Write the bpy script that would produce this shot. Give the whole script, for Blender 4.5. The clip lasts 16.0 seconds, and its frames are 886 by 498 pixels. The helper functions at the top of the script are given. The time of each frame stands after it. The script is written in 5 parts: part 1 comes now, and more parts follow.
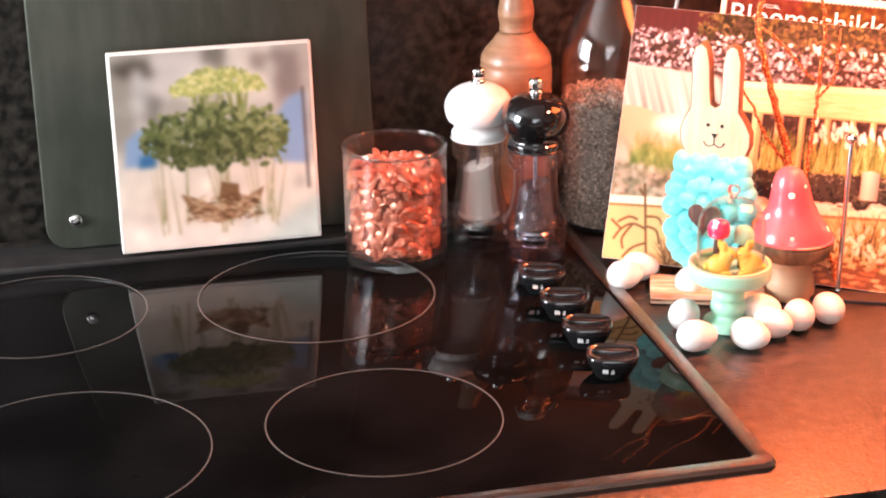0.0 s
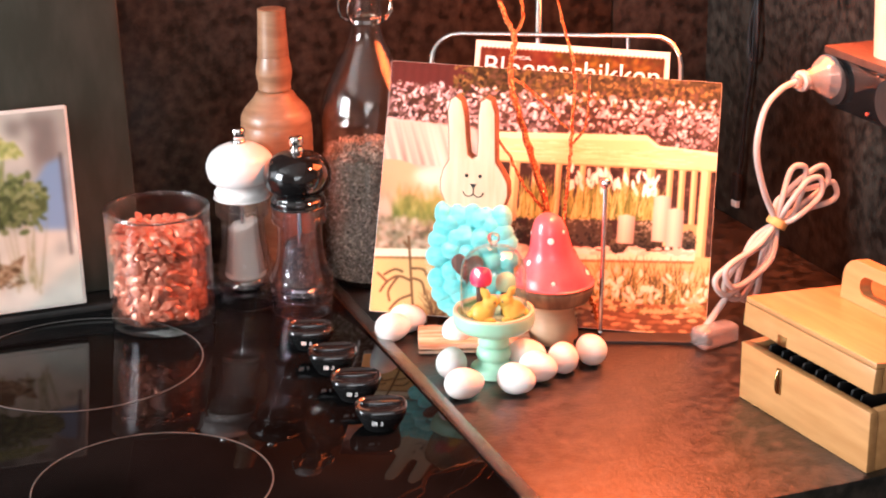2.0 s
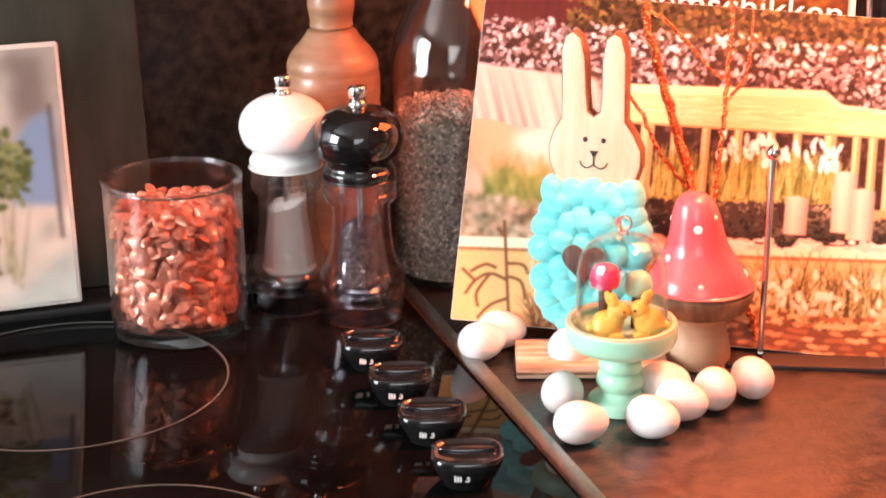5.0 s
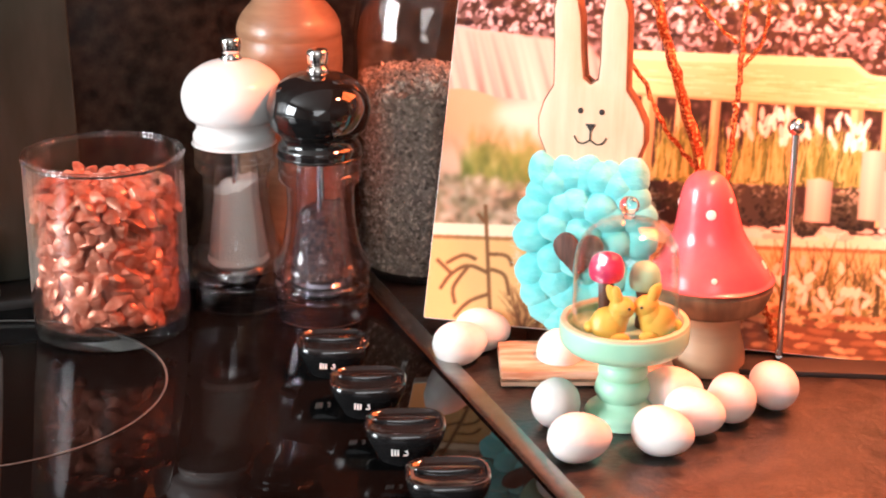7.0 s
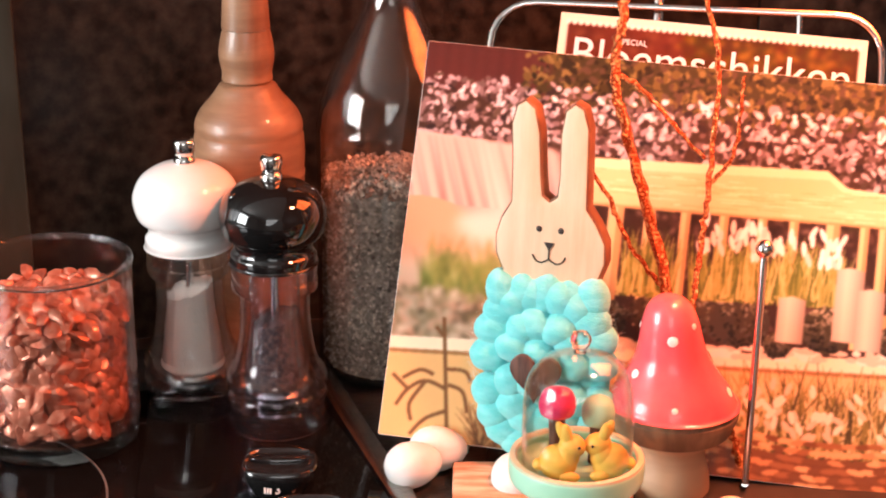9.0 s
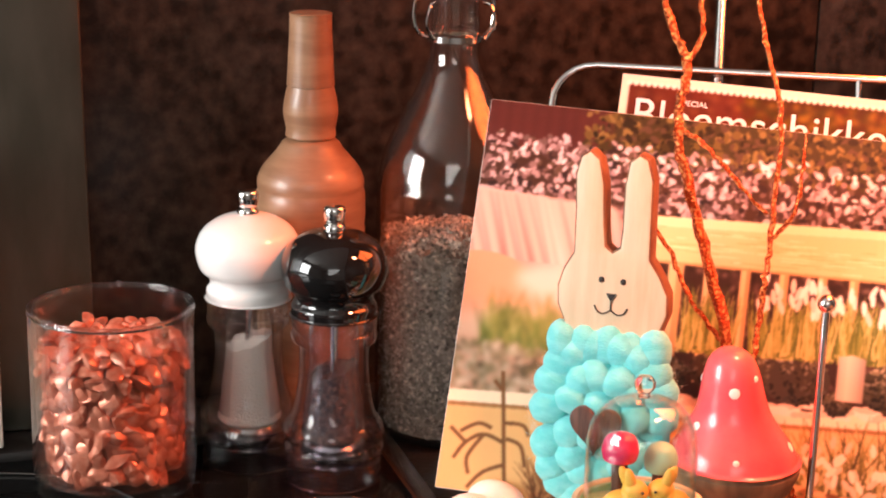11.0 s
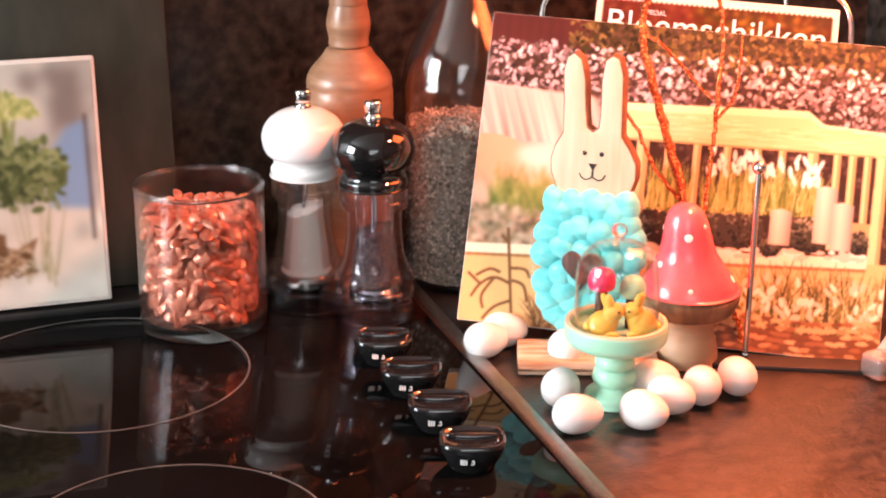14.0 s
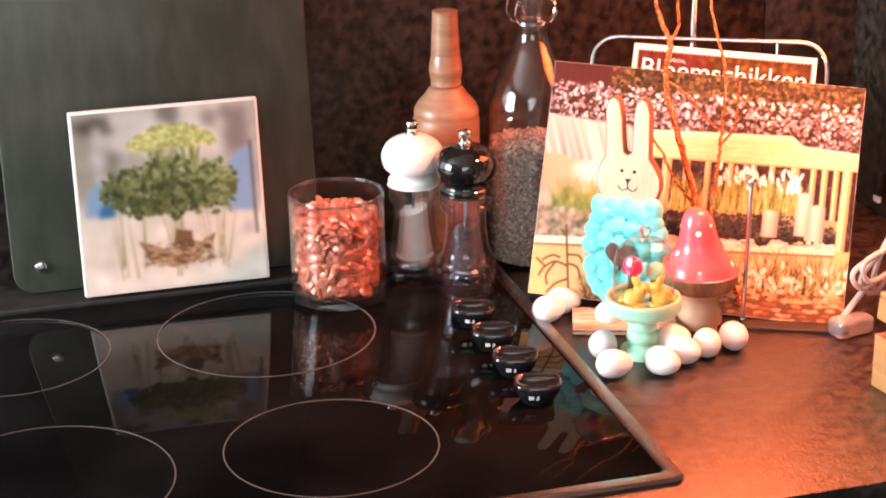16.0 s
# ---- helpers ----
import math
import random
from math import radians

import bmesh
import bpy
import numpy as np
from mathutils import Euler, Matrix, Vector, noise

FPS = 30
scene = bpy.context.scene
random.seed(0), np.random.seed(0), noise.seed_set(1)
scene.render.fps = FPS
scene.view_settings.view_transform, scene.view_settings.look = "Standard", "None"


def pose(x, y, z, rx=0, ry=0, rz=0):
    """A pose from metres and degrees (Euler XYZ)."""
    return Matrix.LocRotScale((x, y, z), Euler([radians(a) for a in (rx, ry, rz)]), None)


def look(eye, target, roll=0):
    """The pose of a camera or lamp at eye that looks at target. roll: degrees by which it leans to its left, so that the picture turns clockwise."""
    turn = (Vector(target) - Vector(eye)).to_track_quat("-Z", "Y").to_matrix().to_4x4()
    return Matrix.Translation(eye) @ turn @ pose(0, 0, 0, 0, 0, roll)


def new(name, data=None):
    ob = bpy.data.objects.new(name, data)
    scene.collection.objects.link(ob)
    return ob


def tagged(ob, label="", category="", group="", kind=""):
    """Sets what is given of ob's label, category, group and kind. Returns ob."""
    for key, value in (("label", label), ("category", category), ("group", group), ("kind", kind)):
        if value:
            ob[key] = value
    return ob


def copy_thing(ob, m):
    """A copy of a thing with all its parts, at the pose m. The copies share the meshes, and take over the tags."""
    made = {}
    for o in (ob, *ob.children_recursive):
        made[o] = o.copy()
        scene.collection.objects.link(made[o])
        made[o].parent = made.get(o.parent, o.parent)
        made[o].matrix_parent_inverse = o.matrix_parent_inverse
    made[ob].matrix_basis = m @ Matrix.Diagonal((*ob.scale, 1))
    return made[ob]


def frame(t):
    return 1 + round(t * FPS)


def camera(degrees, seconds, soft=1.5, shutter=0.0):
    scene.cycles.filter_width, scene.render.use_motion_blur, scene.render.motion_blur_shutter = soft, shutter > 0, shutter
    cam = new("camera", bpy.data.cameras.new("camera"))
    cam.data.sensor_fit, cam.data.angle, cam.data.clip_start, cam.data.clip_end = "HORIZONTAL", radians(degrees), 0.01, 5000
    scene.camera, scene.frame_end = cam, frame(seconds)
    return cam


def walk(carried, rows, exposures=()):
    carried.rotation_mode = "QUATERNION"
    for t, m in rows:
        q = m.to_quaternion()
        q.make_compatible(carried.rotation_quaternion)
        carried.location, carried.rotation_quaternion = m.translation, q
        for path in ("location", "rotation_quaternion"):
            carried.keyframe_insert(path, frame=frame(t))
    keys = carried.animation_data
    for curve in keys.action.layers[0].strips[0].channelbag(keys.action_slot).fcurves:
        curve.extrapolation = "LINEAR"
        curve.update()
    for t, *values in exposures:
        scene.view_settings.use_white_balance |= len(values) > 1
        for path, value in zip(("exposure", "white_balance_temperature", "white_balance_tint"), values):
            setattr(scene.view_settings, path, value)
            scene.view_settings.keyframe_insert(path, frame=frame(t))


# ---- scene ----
cam = camera(28.41, 16.0, soft=2.0)
PATH = [
    (0, (-0.4873, -1.0396, 0.6041), (-0.0585, 0.7754, -0.1183), -0.66),
    (0.5, (-0.4671, -1.0483, 0.6012), (0.0002, 0.7635, -0.1053), -0.94),
    (1, (-0.4582, -1.0511, 0.6016), (0.1005, 0.7377, -0.0971), -0.96),
    (1.5, (-0.4631, -1.0592, 0.6029), (0.1807, 0.7113, -0.0685), -0.69),
    (2, (-0.4690, -1.0542, 0.6013), (0.1962, 0.7130, -0.0578), -0.75),
    (2.5, (-0.4686, -1.0494, 0.6013), (0.2056, 0.7102, -0.0688), -0.77),
    (3, (-0.4693, -1.0408, 0.5977), (0.1983, 0.7199, -0.0764), -0.70),
    (3.5, (-0.4507, -0.9666, 0.5776), (0.1868, 0.8046, -0.0980), -0.42),
    (4, (-0.4154, -0.8734, 0.5314), (0.1728, 0.9206, -0.1286), -0.69),
    (4.2, (-0.4013, -0.8365, 0.5165), (0.1814, 0.9588, -0.1446), -0.74),
    (6.3, (-0.3350, -0.5633, 0.4065), (0.2992, 1.2193, -0.2419), 0.18),
    (6.5, (-0.3341, -0.5596, 0.4033), (0.3117, 1.2191, -0.2441), 0.25),
    (7, (-0.3289, -0.5568, 0.4024), (0.3140, 1.2211, -0.2502), 0.13),
    (7.5, (-0.3236, -0.5456, 0.4058), (0.3211, 1.2282, -0.2561), 0.20),
    (8, (-0.3098, -0.5340, 0.4144), (0.3221, 1.2396, -0.2602), 0.41),
    (8.5, (-0.2844, -0.5240, 0.4346), (0.3414, 1.2536, -0.2353), 0.61),
    (9, (-0.2604, -0.5163, 0.4586), (0.3327, 1.2747, -0.2051), 0.44),
    (9.2, (-0.2588, -0.5156, 0.4607), (0.3188, 1.2866, -0.1864), 0.33),
    (11.3, (-0.2895, -0.5300, 0.4151), (0.2887, 1.3126, -0.1050), 1.26),
    (11.5, (-0.2918, -0.5309, 0.4153), (0.2870, 1.3016, -0.1389), 1.23),
    (12, (-0.2994, -0.5318, 0.4227), (0.2961, 1.2692, -0.2111), 1.15),
    (12.5, (-0.3043, -0.5431, 0.4130), (0.2970, 1.2514, -0.2337), 0.96),
    (13, (-0.3423, -0.5879, 0.4208), (0.2867, 1.2004, -0.2166), 1.17),
    (13.5, (-0.3720, -0.6744, 0.4446), (0.2466, 1.1200, -0.1860), 0.82),
    (14, (-0.3951, -0.7761, 0.4810), (0.1988, 1.0244, -0.1556), 0.21),
    (14.5, (-0.4183, -0.8671, 0.5251), (0.1572, 0.9336, -0.1280), -0.17),
    (15, (-0.4441, -0.9638, 0.5707), (0.1069, 0.8375, -0.1011), -0.46),
    (15.5, (-0.4771, -1.0548, 0.6175), (0.0410, 0.7494, -0.0729), -0.90),
    (16, (-0.5153, -1.1635, 0.6668), (-0.0171, 0.6441, -0.0292), -0.94),
]
walk(cam, [(t, look(eye, target, roll)) for t, eye, target, roll in PATH], exposures=[(0.0, 0.30, 5700, 9.5), (1.5, 0.12, 5750, 9.5), (4.0, 0.03, 5750, 9.5), (7.0, -0.05, 5850, 9.5), (8.5, -0.28, 5850, 9.5), (9.0, -0.34, 6050, 10), (11.5, -0.42, 6200, 10), (12.5, -0.22, 6050, 9.5), (14.0, -0.03, 5800, 9.5), (16.0, 0.16, 5700, 9.5)])

# ---- world, window light, the warm lamp and added fill lights ----
world = bpy.data.worlds.new("world")
scene.world = world
world.use_nodes = True
sky = world.node_tree.nodes.new("ShaderNodeTexSky")
sky.sky_type, sky.sun_disc = "NISHITA", False
sky.sun_elevation, sky.sun_rotation = radians(28), radians(90)
world.node_tree.links.new(sky.outputs[0], world.node_tree.nodes["Background"].inputs[0])
world.node_tree.nodes["Background"].inputs[1].default_value = 0.1


def lamp(name, kind, m, energy, colour, size, size_y=None):
    data = bpy.data.lights.new(name, kind)
    data.energy, data.color = energy, colour
    if kind == "AREA":
        data.size = size
        if size_y:
            data.shape, data.size_y = "RECTANGLE", size_y
    else:
        data.shadow_soft_size = size
    ob = new(name, data)
    ob.matrix_world = m
    return ob


WINDOW_POWER, SPOT_POWER, GLOW_POWER, ROOM_POWER = 134, 46, 7.5, 26
lamp("window_daylight", "AREA", look((-2.66, 0.0, 0.75), (0, 0.35, 0.05)), WINDOW_POWER, (1.0, 0.97, 0.92), 1.0, 1.1)
# added neutral fill before the closed south wall, no window stands there
lamp("room_fill", "AREA", look((-0.9, -2.85, 1.1), (0, 0.3, 0.1)), ROOM_POWER, (1.0, 0.96, 0.9), 1.4, 1.1)
spot = lamp("cabinet_spot", "SPOT", look((0.27, 0.13, 0.62), (0.12, 0.17, 0.0)), SPOT_POWER, (1.0, 0.25, 0.11), 0.045)
spot.data.spot_size, spot.data.spot_blend = radians(92), 0.7
# second warm light, added to spread orange glow over worktop, wall and bottles
lamp("warm_glow_fill", "AREA", look((0.40, 0.33, 0.47), (0.02, 0.27, 0.05)), GLOW_POWER, (1.0, 0.15, 0.03), 0.30)


# ---- mesh helpers ----
def link(name, bm, mats, parent=None, label="", smooth=True):
    me = bpy.data.meshes.new(name)
    bm.normal_update()
    bm.to_mesh(me)
    bm.free()
    for mat in mats if isinstance(mats, (list, tuple)) else [mats]:
        me.materials.append(mat)
    if smooth:
        for p in me.polygons:
            p.use_smooth = True
        me.set_sharp_from_angle(angle=radians(38))
    ob = new(name, me)
    if parent is not None:
        ob.parent = parent
    if label:
        ob["label"] = label
    return ob


def part(name, bm, material, parent, label=""):
    return link(name, bm, material, parent, label)


def thing(name, m, label, category, group="", kind=""):
    ob = new(name)
    ob.matrix_world = m
    ob.empty_display_size = 0.02
    return tagged(ob, label, category, group, kind)


def box(sx, sy, sz, m=None, bevel=0.0, bm=None, segments=2):
    """A box centred at the pose m."""
    b = bm or bmesh.new()
    made = bmesh.ops.create_cube(b, size=1.0)["verts"]
    bmesh.ops.transform(b, matrix=(m or Matrix()) @ Matrix.Diagonal((sx, sy, sz, 1)), verts=made)
    if bevel:
        edges = list({e for v in made for e in v.link_edges})
        bmesh.ops.bevel(b, geom=edges, offset=bevel, segments=segments, affect="EDGES", profile=0.5)
    return b


def lathe(profile, steps=48, bm=None, m=None, closed=False):
    """A body of revolution about z from (radius, height) pairs."""
    b = bm or bmesh.new()
    m = m or Matrix()
    rings = []
    for r, z in profile:
        if r < 1e-6:
            rings.append([b.verts.new(m @ Vector((0, 0, z)))])
        else:
            rings.append([b.verts.new(m @ Vector((r * math.cos(a), r * math.sin(a), z))) for a in (2 * math.pi * k / steps for k in range(steps))])
    pairs = list(zip(rings, rings[1:])) + ([(rings[-1], rings[0])] if closed else [])
    for lo, hi in pairs:
        for k in range(steps):
            j = (k + 1) % steps
            if len(lo) == 1 and len(hi) > 1:
                b.faces.new((lo[0], hi[j], hi[k]))
            elif len(hi) == 1 and len(lo) > 1:
                b.faces.new((lo[k], lo[j], hi[0]))
            elif len(lo) > 1:
                b.faces.new((lo[k], lo[j], hi[j], hi[k]))
    return b


def smooth_profile(pairs, per=5):
    """Catmull-Rom through (radius, height) pairs."""
    out = []
    for i in range(len(pairs) - 1):
        p0, p1, p2, p3 = (Vector(pairs[min(max(k, 0), len(pairs) - 1)]) for k in (i - 1, i, i + 1, i + 2))
        for s in range(per):
            t = s / per
            out.append(0.5 * (2 * p1 + (p2 - p0) * t + (2 * p0 - 5 * p1 + 4 * p2 - p3) * t * t + (3 * p1 - p0 - 3 * p2 + p3) * t ** 3))
    out.append(Vector(pairs[-1]))
    return [(max(v[0], 0.0), v[1]) for v in out]


def curve_points(points, per=8):
    out = []
    pts = [Vector(p) for p in points]
    for i in range(len(pts) - 1):
        p0, p1, p2, p3 = (pts[min(max(k, 0), len(pts) - 1)] for k in (i - 1, i, i + 1, i + 2))
        for s in range(per):
            t = s / per
            out.append(0.5 * (2 * p1 + (p2 - p0) * t + (2 * p0 - 5 * p1 + 4 * p2 - p3) * t * t + (3 * p1 - p0 - 3 * p2 + p3) * t ** 3))
    out.append(pts[-1])
    return out


def tube(points, r0, r1=None, sides=10, bm=None, wobble=0.0, rng=None):
    """A capped tube along points, from radius r0 to r1."""
    b = bm or bmesh.new()
    r1 = r0 if r1 is None else r1
    pts = [Vector(p) for p in points]
    side = None
    rings = []
    for i, p in enumerate(pts):
        d = (pts[min(i + 1, len(pts) - 1)] - pts[max(i - 1, 0)]).normalized()
        if side is None:
            side = d.orthogonal().normalized()
        side = (side - d * side.dot(d)).normalized()
        other = d.cross(side)
        r = r0 + (r1 - r0) * i / max(len(pts) - 1, 1)
        ring = []
        for k in range(sides):
            a = 2 * math.pi * k / sides
            rr = r * (1 + (rng.uniform(-wobble, wobble) if wobble else 0))
            ring.append(b.verts.new(p + side * math.cos(a) * rr + other * math.sin(a) * rr))
        rings.append(ring)
    for lo, hi in zip(rings, rings[1:]):
        for k in range(sides):
            j = (k + 1) % sides
            b.faces.new((lo[k], lo[j], hi[j], hi[k]))
    b.faces.new(rings[0][::-1])
    b.faces.new(rings[-1])
    return b


def plate(outline, depth, bevel=0.0, bm=None, m=None):
    """A flat body: an outline in x and z, drawn out along y, with rounded edges."""
    b = bm or bmesh.new()
    m = m or Matrix()
    front = [b.verts.new(m @ Vector((x, -depth / 2, z))) for x, z in outline]
    f = b.faces.new(front)
    f.normal_update()
    res = bmesh.ops.extrude_face_region(b, geom=[f])
    moved = [g for g in res["geom"] if isinstance(g, bmesh.types.BMVert)]
    shift = (m.to_3x3() @ Vector((0, depth, 0)))
    bmesh.ops.translate(b, vec=shift, verts=moved)
    b.verts.index_update()
    both = set(front) | set(moved)
    bmesh.ops.recalc_face_normals(b, faces=[q for q in b.faces if all(v in both for v in q.verts)])
    if bevel:
        fs, ms = set(front), set(moved)
        edges = [e for e in b.edges if (e.verts[0] in fs and e.verts[1] in fs) or (e.verts[0] in ms and e.verts[1] in ms)]
        bmesh.ops.bevel(b, geom=edges, offset=bevel, segments=3, affect="EDGES", profile=0.5)
    return b


def ellipsoid(c, rx, ry, rz, bm=None, m=None, seg=16, rings=10):
    b = bm or bmesh.new()
    made = bmesh.ops.create_uvsphere(b, u_segments=seg, v_segments=rings, radius=1.0)["verts"]
    bmesh.ops.transform(b, matrix=Matrix.Translation(c) @ (m or Matrix()) @ Matrix.Diagonal((rx, ry, rz, 1)), verts=made)
    return b


def set_slot(bm, before, slot):
    for f in bm.faces:
        if f not in before:
            f.material_index = slot


def lettering(name, text, size, m, material, parent=None, label="", depth=0.0002):
    cu = bpy.data.curves.new(name, "FONT")
    cu.body, cu.size, cu.extrude, cu.align_x = text, size, depth, "LEFT"
    tmp = bpy.data.objects.new(name, cu)
    scene.collection.objects.link(tmp)
    bpy.context.view_layer.update()
    me = bpy.data.meshes.new_from_object(tmp.evaluated_get(bpy.context.evaluated_depsgraph_get()))
    bpy.data.objects.remove(tmp)
    me.materials.clear()
    me.materials.append(material)
    me.transform(m)
    ob = new(name, me)
    if parent is not None:
        ob.parent = parent
    if label:
        ob["label"] = label
    return ob


# ---- materials ----
def material(name, colour, rough=0.5, metal=0.0, second=None, scale=40.0, mix=(0.4, 0.65), bump=0.0, bump_scale=None, spread=0.0,
             transmission=0.0, ior=1.45, coat=0.0, detail=6.0, stretch=(1, 1, 1), island=False, rough_var=0.0, sheen=0.0, subsurface=0.0, specular=0.5):
    mat = bpy.data.materials.new(name)
    mat.use_nodes = True
    t = mat.node_tree
    n, l = t.nodes, t.links
    p = n["Principled BSDF"]
    p.inputs["Roughness"].default_value = rough
    p.inputs["Metallic"].default_value = metal
    p.inputs["IOR"].default_value = ior
    p.inputs["Specular IOR Level"].default_value = specular
    p.inputs["Transmission Weight"].default_value = transmission
    p.inputs["Coat Weight"].default_value = coat
    p.inputs["Coat Roughness"].default_value = 0.05
    p.inputs["Sheen Weight"].default_value = sheen
    p.inputs["Subsurface Weight"].default_value = subsurface
    p.inputs["Subsurface Scale"].default_value = 0.004
    p.inputs["Base Color"].default_value = (*colour, 1)
    co = n.new("ShaderNodeTexCoord")
    mp = n.new("ShaderNodeMapping")
    mp.inputs["Scale"].default_value = stretch
    l.new(co.outputs["Object"], mp.inputs["Vector"])
    noi = n.new("ShaderNodeTexNoise")
    noi.inputs["Scale"].default_value = scale
    noi.inputs["Detail"].default_value = detail
    l.new(mp.outputs[0], noi.inputs["Vector"])
    last = None
    if second:
        ramp = n.new("ShaderNodeValToRGB")
        ramp.color_ramp.elements[0].position, ramp.color_ramp.elements[1].position = mix
        ramp.color_ramp.elements[0].color, ramp.color_ramp.elements[1].color = (*colour, 1), (*second, 1)
        l.new(noi.outputs["Fac"], ramp.inputs[0])
        last = ramp.outputs[0]
    if spread:
        hsv = n.new("ShaderNodeHueSaturation")
        hsv.inputs["Color"].default_value = (*colour, 1)
        if last:
            l.new(last, hsv.inputs["Color"])
        src = n.new("ShaderNodeNewGeometry" if island else "ShaderNodeObjectInfo")
        mr = n.new("ShaderNodeMapRange")
        mr.inputs["To Min"].default_value, mr.inputs["To Max"].default_value = 1 - spread, 1 + spread
        l.new(src.outputs["Random Per Island" if island else "Random"], mr.inputs["Value"])
        l.new(mr.outputs[0], hsv.inputs["Value"])
        last = hsv.outputs[0]
    if last:
        l.new(last, p.inputs["Base Color"])
    if rough_var:
        mr = n.new("ShaderNodeMapRange")
        mr.inputs["To Min"].default_value, mr.inputs["To Max"].default_value = max(rough - rough_var, 0.01), rough + rough_var
        l.new(noi.outputs["Fac"], mr.inputs["Value"])
        l.new(mr.outputs[0], p.inputs["Roughness"])
    if bump:
        fine = noi
        if bump_scale:
            fine = n.new("ShaderNodeTexNoise")
            fine.inputs["Scale"].default_value, fine.inputs["Detail"].default_value = bump_scale, 4
            l.new(mp.outputs[0], fine.inputs["Vector"])
        b = n.new("ShaderNodeBump")
        b.inputs["Strength"].default_value, b.inputs["Distance"].default_value = bump, 0.002
        l.new(fine.outputs["Fac"], b.inputs["Height"])
        l.new(b.outputs[0], p.inputs["Normal"])
    return mat


def thin_glass(name, tint=(0.96, 0.98, 0.97), rough=0.0, edge=0.75, power=4.0, face=0.035, haze=0.0, bend=0.0):
    """A clear wall: light goes straight through, and the gloss follows Fresnel."""
    mat = bpy.data.materials.new(name)
    mat.use_nodes = True
    t = mat.node_tree
    n, l = t.nodes, t.links
    n.remove(n["Principled BSDF"])
    tr, gl, fr, mx = n.new("ShaderNodeBsdfTransparent"), n.new("ShaderNodeBsdfGlossy"), n.new("ShaderNodeLayerWeight"), n.new("ShaderNodeMixShader")
    pw, sc = n.new("ShaderNodeMath"), n.new("ShaderNodeMath")
    pw.operation, sc.operation = "POWER", "MULTIPLY_ADD"
    pw.inputs[1].default_value, sc.inputs[1].default_value, sc.inputs[2].default_value = power, edge, face
    tr.inputs[0].default_value = (*tint, 1)
    clear = tr.outputs[0]
    if bend:
        rf, both = n.new("ShaderNodeBsdfRefraction"), n.new("ShaderNodeMixShader")
        rf.inputs["Color"].default_value, rf.inputs["IOR"].default_value = (*tint, 1), 1.46
        both.inputs[0].default_value = bend
        l.new(tr.outputs[0], both.inputs[1])
        l.new(rf.outputs[0], both.inputs[2])
        clear = both.outputs[0]
    gl.inputs["Roughness"].default_value = rough
    fr.inputs["Blend"].default_value = 0.5
    l.new(fr.outputs["Facing"], pw.inputs[0])
    l.new(pw.outputs[0], sc.inputs[0])
    l.new(sc.outputs[0], mx.inputs[0])
    l.new(clear, mx.inputs[1])
    l.new(gl.outputs[0], mx.inputs[2])
    last = mx
    if haze:
        df, hz = n.new("ShaderNodeBsdfDiffuse"), n.new("ShaderNodeMixShader")
        df.inputs[0].default_value = (*tint, 1)
        hz.inputs[0].default_value = haze
        l.new(mx.outputs[0], hz.inputs[1])
        l.new(df.outputs[0], hz.inputs[2])
        last = hz
    l.new(last.outputs[0], n["Material Output"].inputs[0])
    return mat


